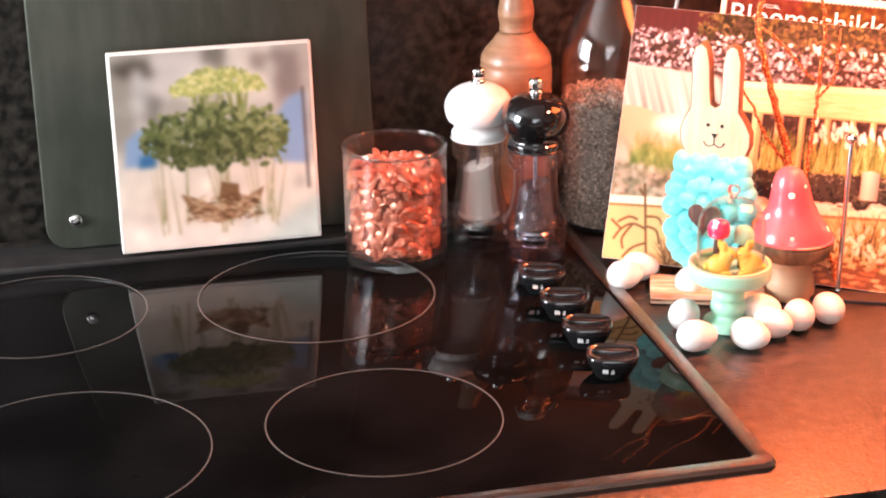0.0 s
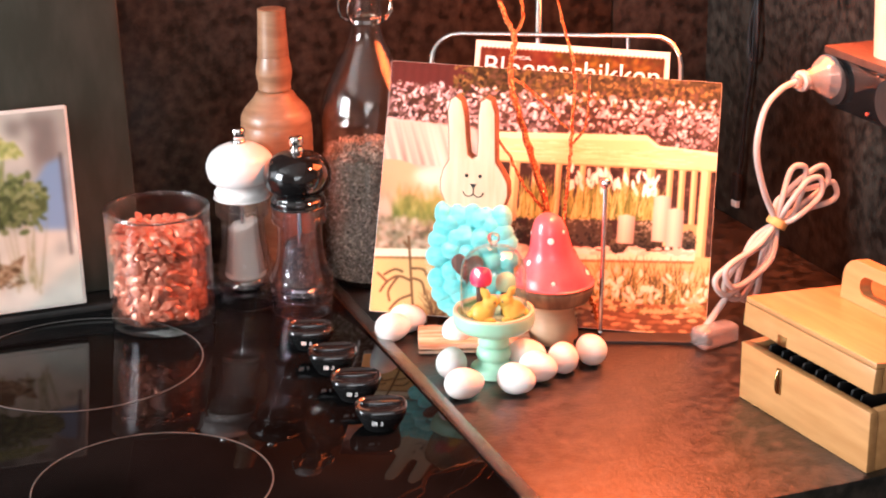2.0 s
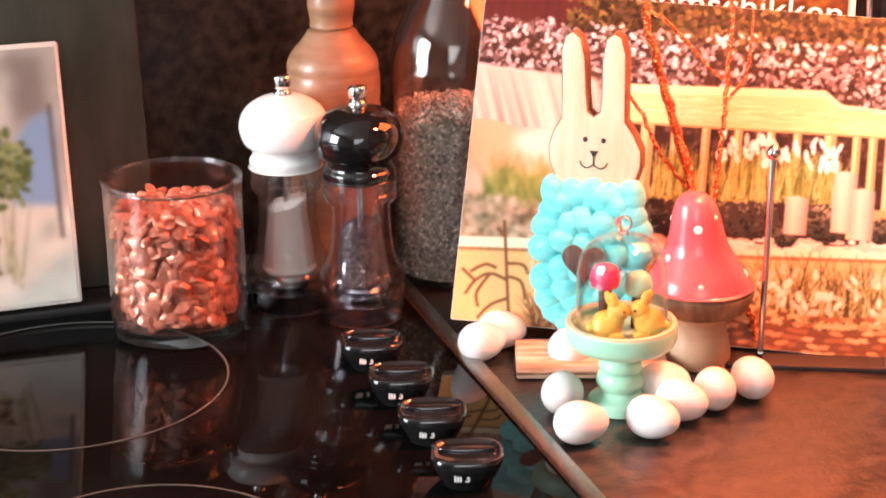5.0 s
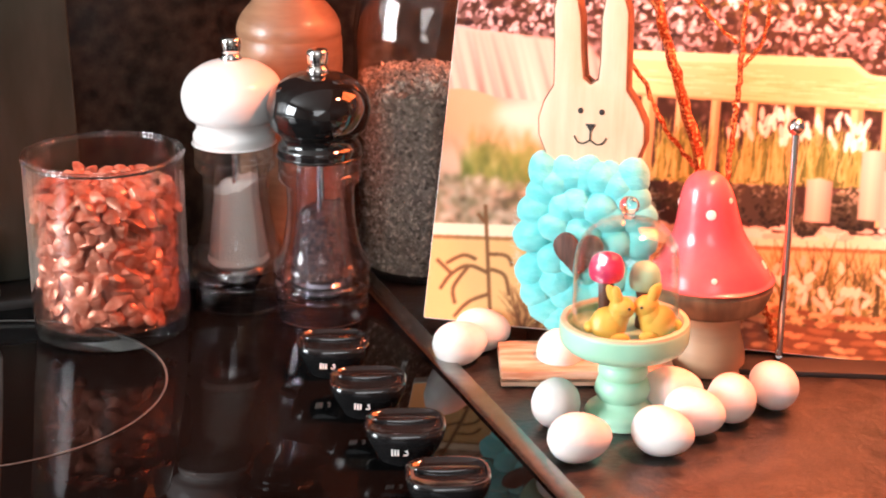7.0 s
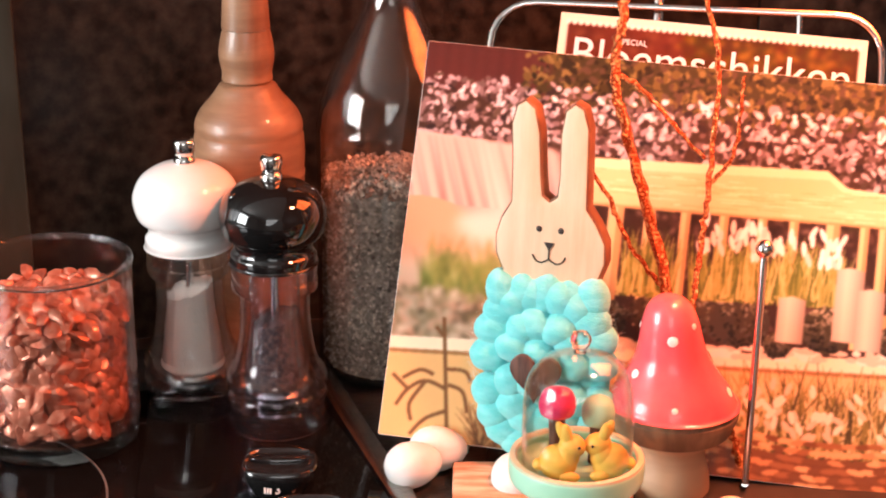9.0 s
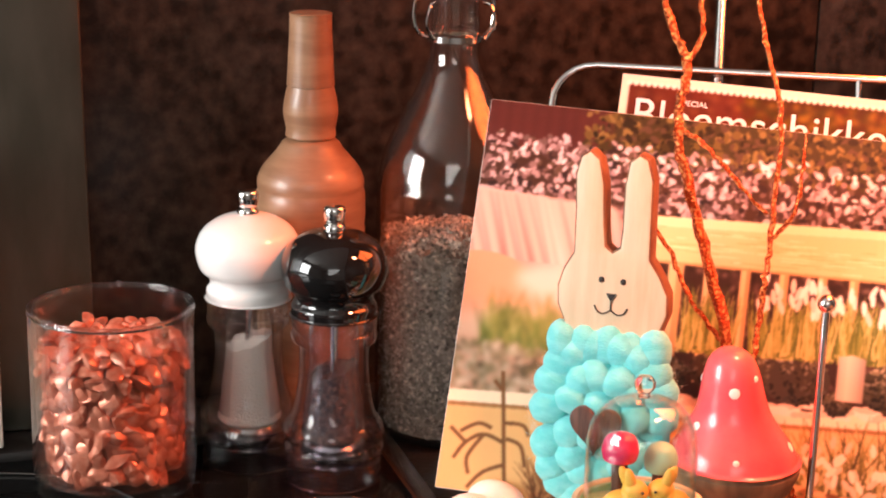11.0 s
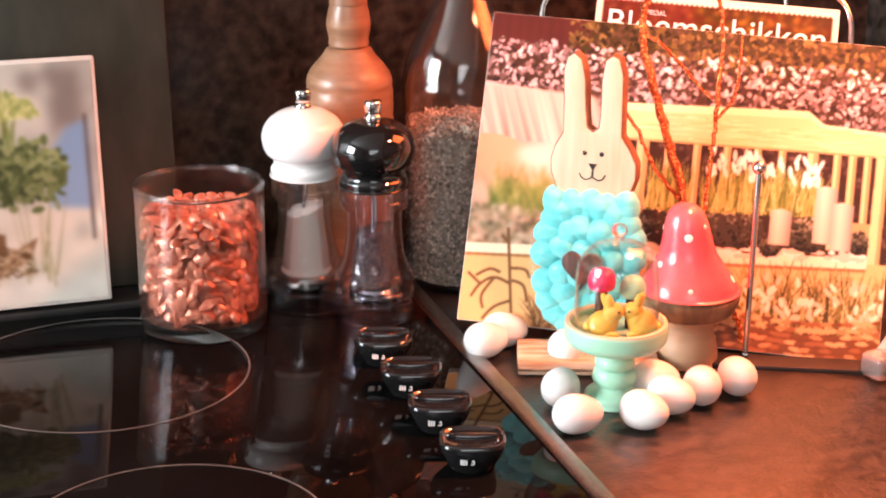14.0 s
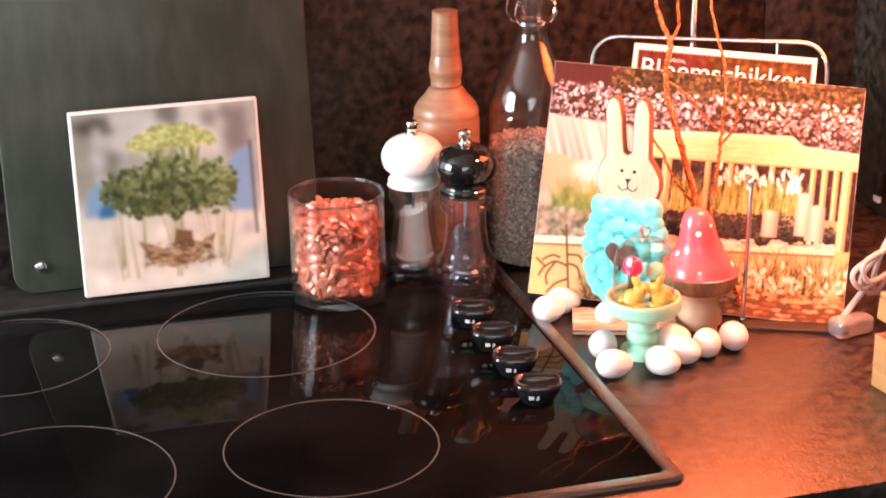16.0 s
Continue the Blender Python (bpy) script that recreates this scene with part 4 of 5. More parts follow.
for k in range(620):
    x = rng.choice([rng.uniform(0.128, 0.16), rng.uniform(0.170, 0.214), rng.uniform(0.214, 0.256)])
    P.blade(x, 0.099 + 0.05 * (x - 0.13) + rng.uniform(-0.003, 0.003), rng.uniform(0.014, 0.036), 0.0010, rng.gauss(0, 0.14), rng.choice([(0.44, 0.46, 0.18), (0.56, 0.55, 0.26), (0.30, 0.33, 0.12), (0.68, 0.64, 0.36)]))
for k in range(52):
    P.dab(rng.uniform(0.172, 0.256), rng.uniform(0.128, 0.146), 0.0017, 0.0048, rng.gauss(0, 0.25), rng.choice([(0.92, 0.86, 0.80), (0.84, 0.76, 0.70), (0.96, 0.92, 0.88)]), 9)
P.dab(0.2485, 0.0895, 0.0145, 0.0135, 0, (0.20, 0.18, 0.12), 22)
for k in range(150):
    a, q = rng.uniform(0, 6.28), math.sqrt(rng.random())
    P.dab(0.2485 + 0.014 * q * math.cos(a), 0.0895 + 0.013 * q * math.sin(a), 0.0018, 0.001, rng.uniform(0, 3), tuple((0.8 + 0.6 * q * math.sin(a)) * g for g in rng.choice([(0.36, 0.33, 0.24), (0.15, 0.13, 0.08), (0.48, 0.44, 0.36)])), 6)
for x, z, w, h in ((0.2205, 0.079, 0.0150, 0.028), (0.2515, 0.083, 0.0160, 0.044), (0.2645, 0.079, 0.0150, 0.037)):
    for k in range(12):
        f = k / 11
        g = 1.0 - 0.32 * abs(f - 0.38) ** 1.3 * 2
        P.poly(R4(x + w * f * 0.92, z + 0.001, x + w * (f * 0.92 + 0.09), z + h - 0.0008 * abs(f - 0.5) * 4), (0.86 * g, 0.76 * g, 0.67 * g))
# a dry twig before the seat
for pts in ([(0.040, 0.004), (0.037, 0.024), (0.034, 0.045), (0.030, 0.072)], [(0.037, 0.030), (0.024, 0.034), (0.014, 0.028), (0.008, 0.018)], [(0.024, 0.034), (0.016, 0.020), (0.018, 0.010)], [(0.037, 0.033), (0.046, 0.030), (0.050, 0.018)],
            [(0.035, 0.042), (0.046, 0.042), (0.050, 0.036)], [(0.014, 0.028), (0.004, 0.036)], [(0.038, 0.018), (0.026, 0.012), (0.018, 0.002)], [(0.032, 0.060), (0.026, 0.066)], [(0.010, 0.034), (0.020, 0.040), (0.028, 0.038)]):
    P.line(pts, 0.0011, (0.40, 0.26, 0.15))
for k in range(80):
    P.blade(rng.uniform(0.056, 0.085), 0.0, rng.uniform(0.01, 0.03), 0.001, rng.uniform(-0.9, 0.6), rng.choice([(0.44, 0.28, 0.16), (0.60, 0.43, 0.26), (0.32, 0.20, 0.11)]))
# basket with grass
P.poly([(0.190, 0.0), (W, 0.0), (W, 0.026), (0.190, 0.034)], (0.40, 0.22, 0.11))
for k in range(620):
    x = rng.uniform(0.196, W)
    P.blade(x, rng.uniform(0.016, 0.034), rng.uniform(0.014, 0.042), 0.0010, rng.gauss((x - 0.25) * 6, 0.45), rng.choice([(0.44, 0.38, 0.16), (0.34, 0.29, 0.12), (0.66, 0.56, 0.32), (0.24, 0.20, 0.09), (0.78, 0.68, 0.46)]))
for k in range(60):
    P.dab(rng.uniform(0.2, W), rng.uniform(0.026, 0.056), 0.0019, 0.0042, rng.gauss(0, 0.6), rng.choice([(0.90, 0.82, 0.70), (0.80, 0.68, 0.54)]), 8)
for row in range(6):
    for k in range(18):
        x = 0.186 + k * 0.0072 + (row % 2) * 0.0035
        z = 0.002 + row * 0.0048 - 0.006 * math.sin((x - 0.186) / 0.118 * math.pi) + 0.004
        P.dab(x, z, 0.0054, 0.0018, 0.18 * math.sin(k * 1.3 + row), rng.choice([(0.72, 0.48, 0.28), (0.54, 0.33, 0.17), (0.82, 0.60, 0.38), (0.42, 0.24, 0.12)]), 9)
ob = P.finish("picture", card, print_material("satin photo print", 0.42), "printed photo of a wooden bench, spring bulbs and a basket", 0.98)
ob.location = (0.0003, -0.0022, 0.0003)

# magazine behind the card: its upper edge shows
mag = thing("magazine", CARD @ pose(0.0765, 0.0125, 0.0), "glossy magazine with white title behind the picture card", "magazine")
MW, MH = 0.182, 0.2645
part("booklet", plate(rounded(MW, MH, 0.001), 0.008, 0.0005), M["paper"], mag)
P = Print(MW, MH, (0.86, 0.80, 0.70))
P.poly(R4(0.005, 0.01, MW - 0.005, MH - 0.006), (0.22, 0.13, 0.07))
P.poly(R4(0.005, 0.01, 0.075, MH - 0.006), (0.30, 0.13, 0.09))
for k in range(700):
    x, z = rng.uniform(0.007, MW - 0.007), rng.uniform(0.20, MH - 0.009)
    P.dab(x, z, rng.uniform(0.001, 0.004), 0.0016, rng.uniform(0, 3), rng.choice([(0.34, 0.24, 0.06), (0.48, 0.34, 0.10), (0.20, 0.16, 0.06), (0.26, 0.12, 0.06)]) if x > 0.07 else rng.choice([(0.30, 0.14, 0.09), (0.24, 0.10, 0.07), (0.36, 0.19, 0.12)]))
P.blur(0.0015, 0.006, MW - 0.006, 0.1, MH - 0.007)
for k in range(46):
    P.dab(0.005 + k * (MW - 0.01) / 45, MH - 0.006, 0.0017, 0.0017, 0, (0.90, 0.86, 0.78), 8)
ob = P.finish("cover", mag, print_material("glossy cover print", 0.25), "printed magazine cover with dark background")
ob.location = (0, -0.0042, 0)
lettering("title", "Bloemschikken", 0.0275, pose(0.008, -0.0048, MH - 0.0335, 90, 0, 0), M["mark"], mag, "white printed title")
lettering("subtitle", "SPECIAL", 0.0048, pose(0.036, -0.0048, MH - 0.0165, 90, 0, 0), M["mark"], mag, "small white printed word")

stand = thing("cookbook_stand", STAND, "chrome wire cookbook stand with black foot on the worktop", "stand")
loop = [(0.048, 0.0245, 0.002), (0.048, 0.0245, 0.260)] + [(0.048 + 0.026 - 0.026 * math.cos(a), 0.0245, 0.262 + 0.026 * math.sin(a)) for a in (radians(k * 15) for k in range(1, 6))]
loop += [(0.076, 0.0245, 0.288), (0.255, 0.0245, 0.286)] + [(0.257 + 0.026 * math.sin(a), 0.0245, 0.260 + 0.026 * math.cos(a)) for a in (radians(k * 15) for k in range(1, 6))]
loop += [(0.283, 0.0245, 0.258), (0.283, 0.0245, 0.002)]
part("wire_loop", tube(loop, 0.0026, sides=12), M["chrome"], stand, "bent chrome wire loop")
part("pole", tube([(0.149, 0.030, 0.002), (0.149, 0.030, 0.42)], 0.0034, sides=14), M["chrome"], stand, "upright chrome pole")
part("stub", tube([(0.234, 0.0245, 0.262), (0.234, 0.0245, 0.286)], 0.0022, sides=8), M["chrome"], stand)
part("foot", box(0.25, 0.06, 0.006, pose(0.185, 0.008, 0.0048, -PLEAN, 0, 0), 0.002), M["rubber"], stand, "black foot plate")
foot = STAND.inverted() @ Vector((0.181, 0.272, 0.008))
ball = STAND.inverted() @ Vector((0.1910, 0.2865, 0.142))
part("page_rod", tube([foot, foot.lerp(ball, 0.5), ball], 0.0022, sides=12), M["chrome"], stand, "thin chrome page holder rod")
part("rod_ball", ellipsoid(ball, 0.0052, 0.0052, 0.0052), M["chrome"], stand, "chrome ball end")
part("rod_foot", tube([foot, (foot.x, 0.0, foot.z)], 0.0022, sides=10), M["chrome"], stand)

# ---- figurine: wooden rabbit in a turquoise wool jacket ----
BM = pose(0.0785, 0.3245, 0.0125, 0, 0, -38) @ pose(0, 0, 0, -4, 0, 0) @ Matrix.Diagonal((1, 1, 1.04, 1))
b = bmesh.new()
ears = [(-0.027, 0.108), (-0.0312, 0.117), (-0.0318, 0.127), (-0.0288, 0.137), (-0.0235, 0.146), (-0.0240, 0.170), (-0.0250, 0.188), (-0.0225, 0.198), (-0.0170, 0.2015), (-0.0110, 0.197), (-0.0078, 0.184), (-0.0062, 0.162), (-0.0048, 0.151), (-0.0012, 0.1485), (0.0024, 0.151),
        (0.0032, 0.160), (0.0030, 0.184), (0.0050, 0.197), (0.0105, 0.2015), (0.0160, 0.199), (0.0195, 0.188), (0.0200, 0.168), (0.0205, 0.146), (0.0265, 0.138), (0.0318, 0.128), (0.0322, 0.117), (0.0285, 0.107), (0.020, 0.06), (0.0, 0.01), (-0.020, 0.06)]
plate(ears, 0.014, 0.0022, b, pose(0, 0.001, 0))
for f in b.faces:
    f.material_index = 0 if abs(f.normal.y) > 0.9 else 1
n0 = set(b.faces)
for x in (-0.0062, 0.0062):
    ellipsoid((x, -0.0062, 0.1328), 0.0017, 0.0006, 0.0017, b, None, 12, 8)
set_slot(b, n0, 2)
n0 = set(b.faces)
plate([(-0.0030, 0.1258), (0.0030, 0.1258), (0.0, 0.1213)], 0.001, 0, b, pose(0, -0.0063, 0))
tube(curve_points([(0, -0.0064, 0.1218), (0, -0.0064, 0.1168)], 3), 0.0005, sides=6, bm=b)
for s in (-1, 1):
    tube(curve_points([(0, -0.0064, 0.1168), (0.004 * s, -0.0064, 0.1146), (0.0075 * s, -0.0064, 0.1156), (0.0094 * s, -0.0064, 0.1186)], 5), 0.00045, sides=6, bm=b)
set_slot(b, n0, 2)
n0 = set(b.faces)
ellipsoid((0, 0.0, 0.0535), 0.0375, 0.0075, 0.0490, b, None, 28, 16)
for hw, hz, count, wide, tall, fwd in ((0.0320, 0.0420, 19, 0.0112, 0.0096, -0.0045), (0.0180, 0.0275, 12, 0.0108, 0.0092, -0.0075), (0.0050, 0.0110, 4, 0.0102, 0.0090, -0.0085)):
    for k in range(count):
        a = 2 * math.pi * (k + 0.3) / count
        x, z = hw * math.copysign(abs(math.cos(a)) ** 0.75, math.cos(a)), 0.0535 + hz * math.copysign(abs(math.sin(a)) ** 0.75, math.sin(a))
        turn = Euler((rng.uniform(-0.2, 0.2), rng.uniform(-0.35, 0.35), 0)).to_matrix().to_4x4()
        ellipsoid((x, fwd + rng.uniform(-0.0008, 0.0008), z), wide * rng.uniform(0.95, 1.12), 0.0078, tall * rng.uniform(0.95, 1.12), b, turn, 20, 12)
for k in range(5):
    ellipsoid((-0.0262 + k * 0.0131 + rng.uniform(-0.001, 0.001), -0.0042, 0.0955 + rng.uniform(-0.002, 0.002)), 0.0096, 0.0074, 0.0125, b, pose(0, 0, 0, 0, rng.uniform(-14, 14), 0), 20, 12)
for v in {v for f in b.faces if f not in n0 for v in f.verts}:
    v.co += 0.0009 * noise.noise_vector(v.co * 150)
set_slot(b, n0, 3)
n0 = set(b.faces)
for k in range(1500):
    a = rng.uniform(0, 6.28)
    rim = rng.uniform(0.93, 1.05)
    base_ = Vector((0.0425 * rim * math.cos(a), rng.uniform(-0.006, 0.006), 0.0535 + 0.0505 * rim * math.sin(a)))
    way = Vector((math.cos(a) + rng.gauss(0, 0.7), rng.gauss(0, 0.5), math.sin(a) + rng.gauss(0, 0.7))).normalized()
    tip = base_ + way * rng.uniform(0.002, 0.0065)
    side_ = way.orthogonal().normalized() * 0.00009
    b.faces.new([b.verts.new(base_ - side_), b.verts.new(base_ + side_), b.verts.new(tip)])
set_slot(b, n0, 5)
n0 = set(b.faces)
heart = []
for k in range(40):
    t = 2 * math.pi * k / 40
    heart.append((0.00092 * 16 * math.sin(t) ** 3, 0.00092 * (13 * math.cos(t) - 5 * math.cos(2 * t) - 2 * math.cos(3 * t) - math.cos(4 * t))))
plate(heart, 0.004, 0.0006, b, pose(-0.0015, -0.0165, 0.0545))
set_slot(b, n0, 4)
rabbit = link("rabbit_figurine", b, [M["bunnywood"], M["burnt"], M["ink"], M["wool"], M["darkwood"], M["fibre"]])
rabbit.matrix_world = BM
tagged(rabbit, "flat wooden rabbit figurine in turquoise wool with dark heart", "figurine")

# split wood block under the figurine
b = bmesh.new()
box(0.100, 0.048, 0.0095, None, 0.0012, b)
bmesh.ops.subdivide_edges(b, edges=[e for e in b.edges if e.calc_length() > 0.03], cuts=9, use_grid_fill=True)
for v in b.verts:
    v.co.y += 0.0012 * noise.noise(v.co * 90)
    v.co.z += 0.0006 * noise.noise(v.co * 140 + Vector((3, 1, 2)))
block = thing("wood_block", pose(0.0706, 0.304, 0.006, 0, 0, -19), "rough split light wood block under the rabbit", "wood block")
part("core", b, M["splitwood"], block)
b = bmesh.new()
box(0.101, 0.004, 0.0016, pose(0, -0.0228, -0.0008), 0.0003, b)
part("bark_strip", b, M["bark"], block, "dark bark strip along the edge")

# ---- wooden toadstool ----
ts = thing("toadstool", pose(0.143, 0.291, 0.0), "wooden toadstool with glossy red cap and white dots", "toadstool")
part("stem", lathe(smooth_profile([(0.0, 0.0), (0.0215, 0.0), (0.0228, 0.003), (0.0222, 0.012), (0.0196, 0.022), (0.0190, 0.030), (0.0215, 0.038), (0.0, 0.039)], 4), 40), M["stem"], ts)
part("cap_underside", lathe(smooth_profile([(0.0, 0.036), (0.020, 0.036), (0.0305, 0.0385), (0.0338, 0.043), (0.0345, 0.0550), (0.0, 0.0552)], 4), 48), M["bark"], ts, "brown bark underside of the cap")
capp = smooth_profile([(0.0, 0.0554), (0.0346, 0.0554), (0.0352, 0.0575), (0.0325, 0.064), (0.0265, 0.073), (0.0208, 0.083), (0.0178, 0.094), (0.0155, 0.105), (0.0120, 0.1135), (0.0065, 0.1185), (0.0, 0.1195)], 5)
cap_ob = part("cap", lathe(capp, 56), M["cap"], ts, "glossy red painted cap")
SHEAR = -0.09
for v in cap_ob.data.vertices:
    v.co.x += SHEAR * (v.co.z - 0.0554)


def cap_point(a, h):
    prev = capp[6]
    for r, z in capp[6:]:
        if z >= h:
            slope = math.atan2(r - prev[0], z - prev[1])
            nrm = Vector((math.cos(a) * math.cos(slope), math.sin(a) * math.cos(slope), -math.sin(slope)))
            return Vector((r * math.cos(a), r * math.sin(a), z)), nrm
        prev = (r, z)
    return Vector((0, 0, capp[-1][1])), Vector((0, 0, 1))


for a, h, r in ((-1.95, 0.097, 0.0030), (-1.98, 0.0625, 0.0018), (-0.62, 0.0645, 0.0030), (-1.05, 0.104, 0.0018), (-3.0, 0.075, 0.0028), (0.6, 0.085, 0.003), (1.8, 0.07, 0.003), (2.6, 0.1, 0.002)):
    p, nrm = cap_point(a, h)
    p.x += SHEAR * (p.z - 0.0554)
    m = Matrix.Translation(p) @ nrm.to_track_quat("Z", "Y").to_matrix().to_4x4()
    part("dot", ellipsoid((0, 0, 0), r, r, 0.0005, None, None, 16, 6), M["dot"], cap_ob, "white painted dot").matrix_local = m

# ---- mint pedestal with a glass dome ----
cx, cy = 0.063, 0.238
ped = thing("pedestal_dish", pose(cx, cy, 0), "mint green painted wooden pedestal dish", "pedestal")
part("foot", lathe(smooth_profile([(0.0, 0.0), (0.0195, 0.0), (0.0205, 0.003), (0.0195, 0.007), (0.0150, 0.010), (0.0128, 0.013)], 4) + smooth_profile([(0.0135, 0.0135), (0.0152, 0.018), (0.0140, 0.0235), (0.0122, 0.0255)], 3)
      + smooth_profile([(0.0128, 0.026), (0.0138, 0.029), (0.0128, 0.033), (0.0118, 0.0345), (0.0120, 0.042), (0.0, 0.042)], 3), 48), M["mint"], ped)
dish = part("dish", lathe(smooth_profile([(0.0, 0.0415), (0.018, 0.0415), (0.030, 0.043), (0.0345, 0.047), (0.0352, 0.053), (0.0350, 0.0572)], 4) + smooth_profile([(0.0342, 0.0585), (0.0318, 0.0585), (0.0305, 0.057), (0.0300, 0.0515), (0.0, 0.051)], 3), 64), M["mint"], ped)
part("rim", lathe([(0.0348, 0.0576), (0.0345, 0.0590), (0.0318, 0.0592), (0.0308, 0.0578)], 64, closed=True), M["rim"], dish, "worn wooden rim")
dome = thing("glass_dome", pose(cx, cy, 0.0514), "small clear glass dome over two tiny yellow rabbits", "dome")
dp = smooth_profile([(0.0285, 0.0), (0.0287, 0.02), (0.0284, 0.038), (0.0262, 0.050), (0.0200, 0.059), (0.0110, 0.0637), (0.0, 0.065)], 5)
part("dome_wall", lathe(dp + [(max(r - 0.0008, 0), max(z - 0.0008, 0.0)) for r, z in reversed(dp)], 56), M["glass"], dome)
part("dome_knob", lathe(smooth_profile([(0.0, 0.0645), (0.0032, 0.0648), (0.0026, 0.0665), (0.0050, 0.0695), (0.0054, 0.0725), (0.0036, 0.0755), (0.0, 0.0765)], 4), 28), M["solidglass"], dome, "round glass knob")
TIP = [(0.016, "pink", -0.010, 0.004), (0.0115, "mint", 0.013, 0.004)]
for (h, mat, dx, dy), hh, r in zip(TIP, (0.031, 0.023), (0.0096, 0.0086)):
    t2 = thing("mini_toadstool", pose(cx + dx, cy + dy, 0.0514), f"tiny {'pink' if mat == 'pink' else 'mint green'} toadstool under the glass dome", "toadstool", "toadstools under the dome")
    part("stem", lathe(smooth_profile([(0.0, 0.0), (0.0045, 0.0), (0.0038, hh * 0.5), (0.0042, hh), (0.0, hh)], 3), 20), M["darkwood"], t2)
    part("cap", lathe(smooth_profile([(0.0, hh - 0.001), (r * 0.8, hh - 0.001), (r, hh + 0.003), (r * 0.96, hh + 0.008), (r * 0.68, hh + 0.0125), (0.0, hh + 0.0148)], 4), 32), M[mat], t2)


def mini_rabbit(m, flip):
    b = bmesh.new()
    s = -1 if flip else 1
    ellipsoid((0, 0, 0.0075), 0.0082, 0.0055, 0.0080, b)
    ellipsoid((0.0034 * s, 0, 0.0105), 0.0055, 0.0048, 0.0070, b)
    ellipsoid((0.0056 * s, 0, 0.0152), 0.0058, 0.0046, 0.0050, b, pose(0, 0, 0, 0, 14 * s, 0))
    ellipsoid((0.0018 * s, 0.0016, 0.0198), 0.0024, 0.0016, 0.0060, b, pose(0, 0, 0, 0, -26 * s, 0))
    ellipsoid((0.0034 * s, -0.0018, 0.0202), 0.0024, 0.0016, 0.0058, b, pose(0, 0, 0, 0, -14 * s, 0))
    ellipsoid((0.0048 * s, -0.004, 0.0025), 0.0044, 0.002, 0.0024, b)
    ellipsoid((-0.0082 * s, 0, 0.0060), 0.0026, 0.0026, 0.0026, b)
    n1 = set(b.faces)
    ellipsoid((0.0085 * s, -0.0044, 0.0162), 0.0007, 0.0004, 0.0007, b, None, 8, 6)
    set_slot(b, n1, 1)
    ob = link("rabbit_figurine", b, [M["yellow"], M["ink"]])
    ob.matrix_world = m @ Matrix.Scale(1.22, 4)
    return tagged(ob, "tiny yellow clay rabbit sitting under the glass dome", "figurine", "rabbits under the dome")


mini_rabbit(pose(cx - 0.0135, cy - 0.008, 0.0514, 0, 0, -22), False)
mini_rabbit(pose(cx + 0.0125, cy - 0.0145, 0.0514, 0, 0, -14), True)

# ---- white eggs ----
def egg_mesh():
    prof = []
    for k in range(15):
        a = math.pi * k / 14
        z = -math.cos(a)
        r = math.sin(a) * (1 - 0.13 * z)
        prof.append((max(r, 0.0) * 0.0133, z * 0.0172))
    prof[0], prof[-1] = (0.0, prof[0][1]), (0.0, prof[-1][1])
    return lathe(prof, 32)


first_egg = None
EGGS = [(0.0065, 0.340, 100), (0.026, 0.355, 75), (0.0562, 0.309, 165), (0.026, 0.243, 150), (0.0195, 0.197, 82), (0.0635, 0.189, 40), (0.0928, 0.236, 75), (0.091, 0.206, 40), (0.119, 0.217, 160), (0.149, 0.2245, 175)]
for x, y, turn in EGGS:
    m = pose(x, y, 0.0134, 0, 0, turn) @ pose(0, 0, 0, 90, 0, 0)
    if first_egg is None:
        first_egg = link("egg", egg_mesh(), M["egg"])
        first_egg.matrix_world = m
        tagged(first_egg, "matt white decorative egg lying on the worktop", "egg", "eggs round the pedestal")
    else:
        copy_thing(first_egg, m)

# ---- glitter twigs behind the toadstool ----
def twig(lines, label):
    ob = thing("twig", pose(0, 0, 0), label, "twig", "glitter twigs")
    r = random.Random(11)
    for pts, r0, r1 in lines:
        line = curve_points(pts, 12)
        line = [p + Vector((r.gauss(0, 1), r.gauss(0, 1), r.gauss(0, 1))) * 0.0004 for p in line]
        part("branch", tube(line, r0 * 1.12, r1 * 1.12, 8, None, 0.24, r), M["twig"], ob)
    return ob


twig([([(0.150, 0.298, 0.0045), (0.150, 0.3053, 0.0362), (0.1503, 0.3225, 0.1102), (0.137, 0.3452, 0.1805), (0.1297, 0.3594, 0.2265), (0.136, 0.3652, 0.2636), (0.1275, 0.3756, 0.2911), (0.1221, 0.3938, 0.3578)], 0.0036, 0.0017),
      ([(0.136, 0.3652, 0.2636), (0.144, 0.3649, 0.2786), (0.1445, 0.3677, 0.2915), (0.1442, 0.3835, 0.3581)], 0.0016, 0.0012),
      ([(0.1498, 0.3225, 0.1092), (0.1331, 0.336, 0.1333), (0.1231, 0.3469, 0.16), (0.1114, 0.3569, 0.1796), (0.1086, 0.3623, 0.197)], 0.0014, 0.0009),
      ([(0.1308, 0.3595, 0.229), (0.1468, 0.3488, 0.2154), (0.1636, 0.3358, 0.1935), (0.1731, 0.3292, 0.1838)], 0.0014, 0.0009)], "copper glitter twig with several side shoots")
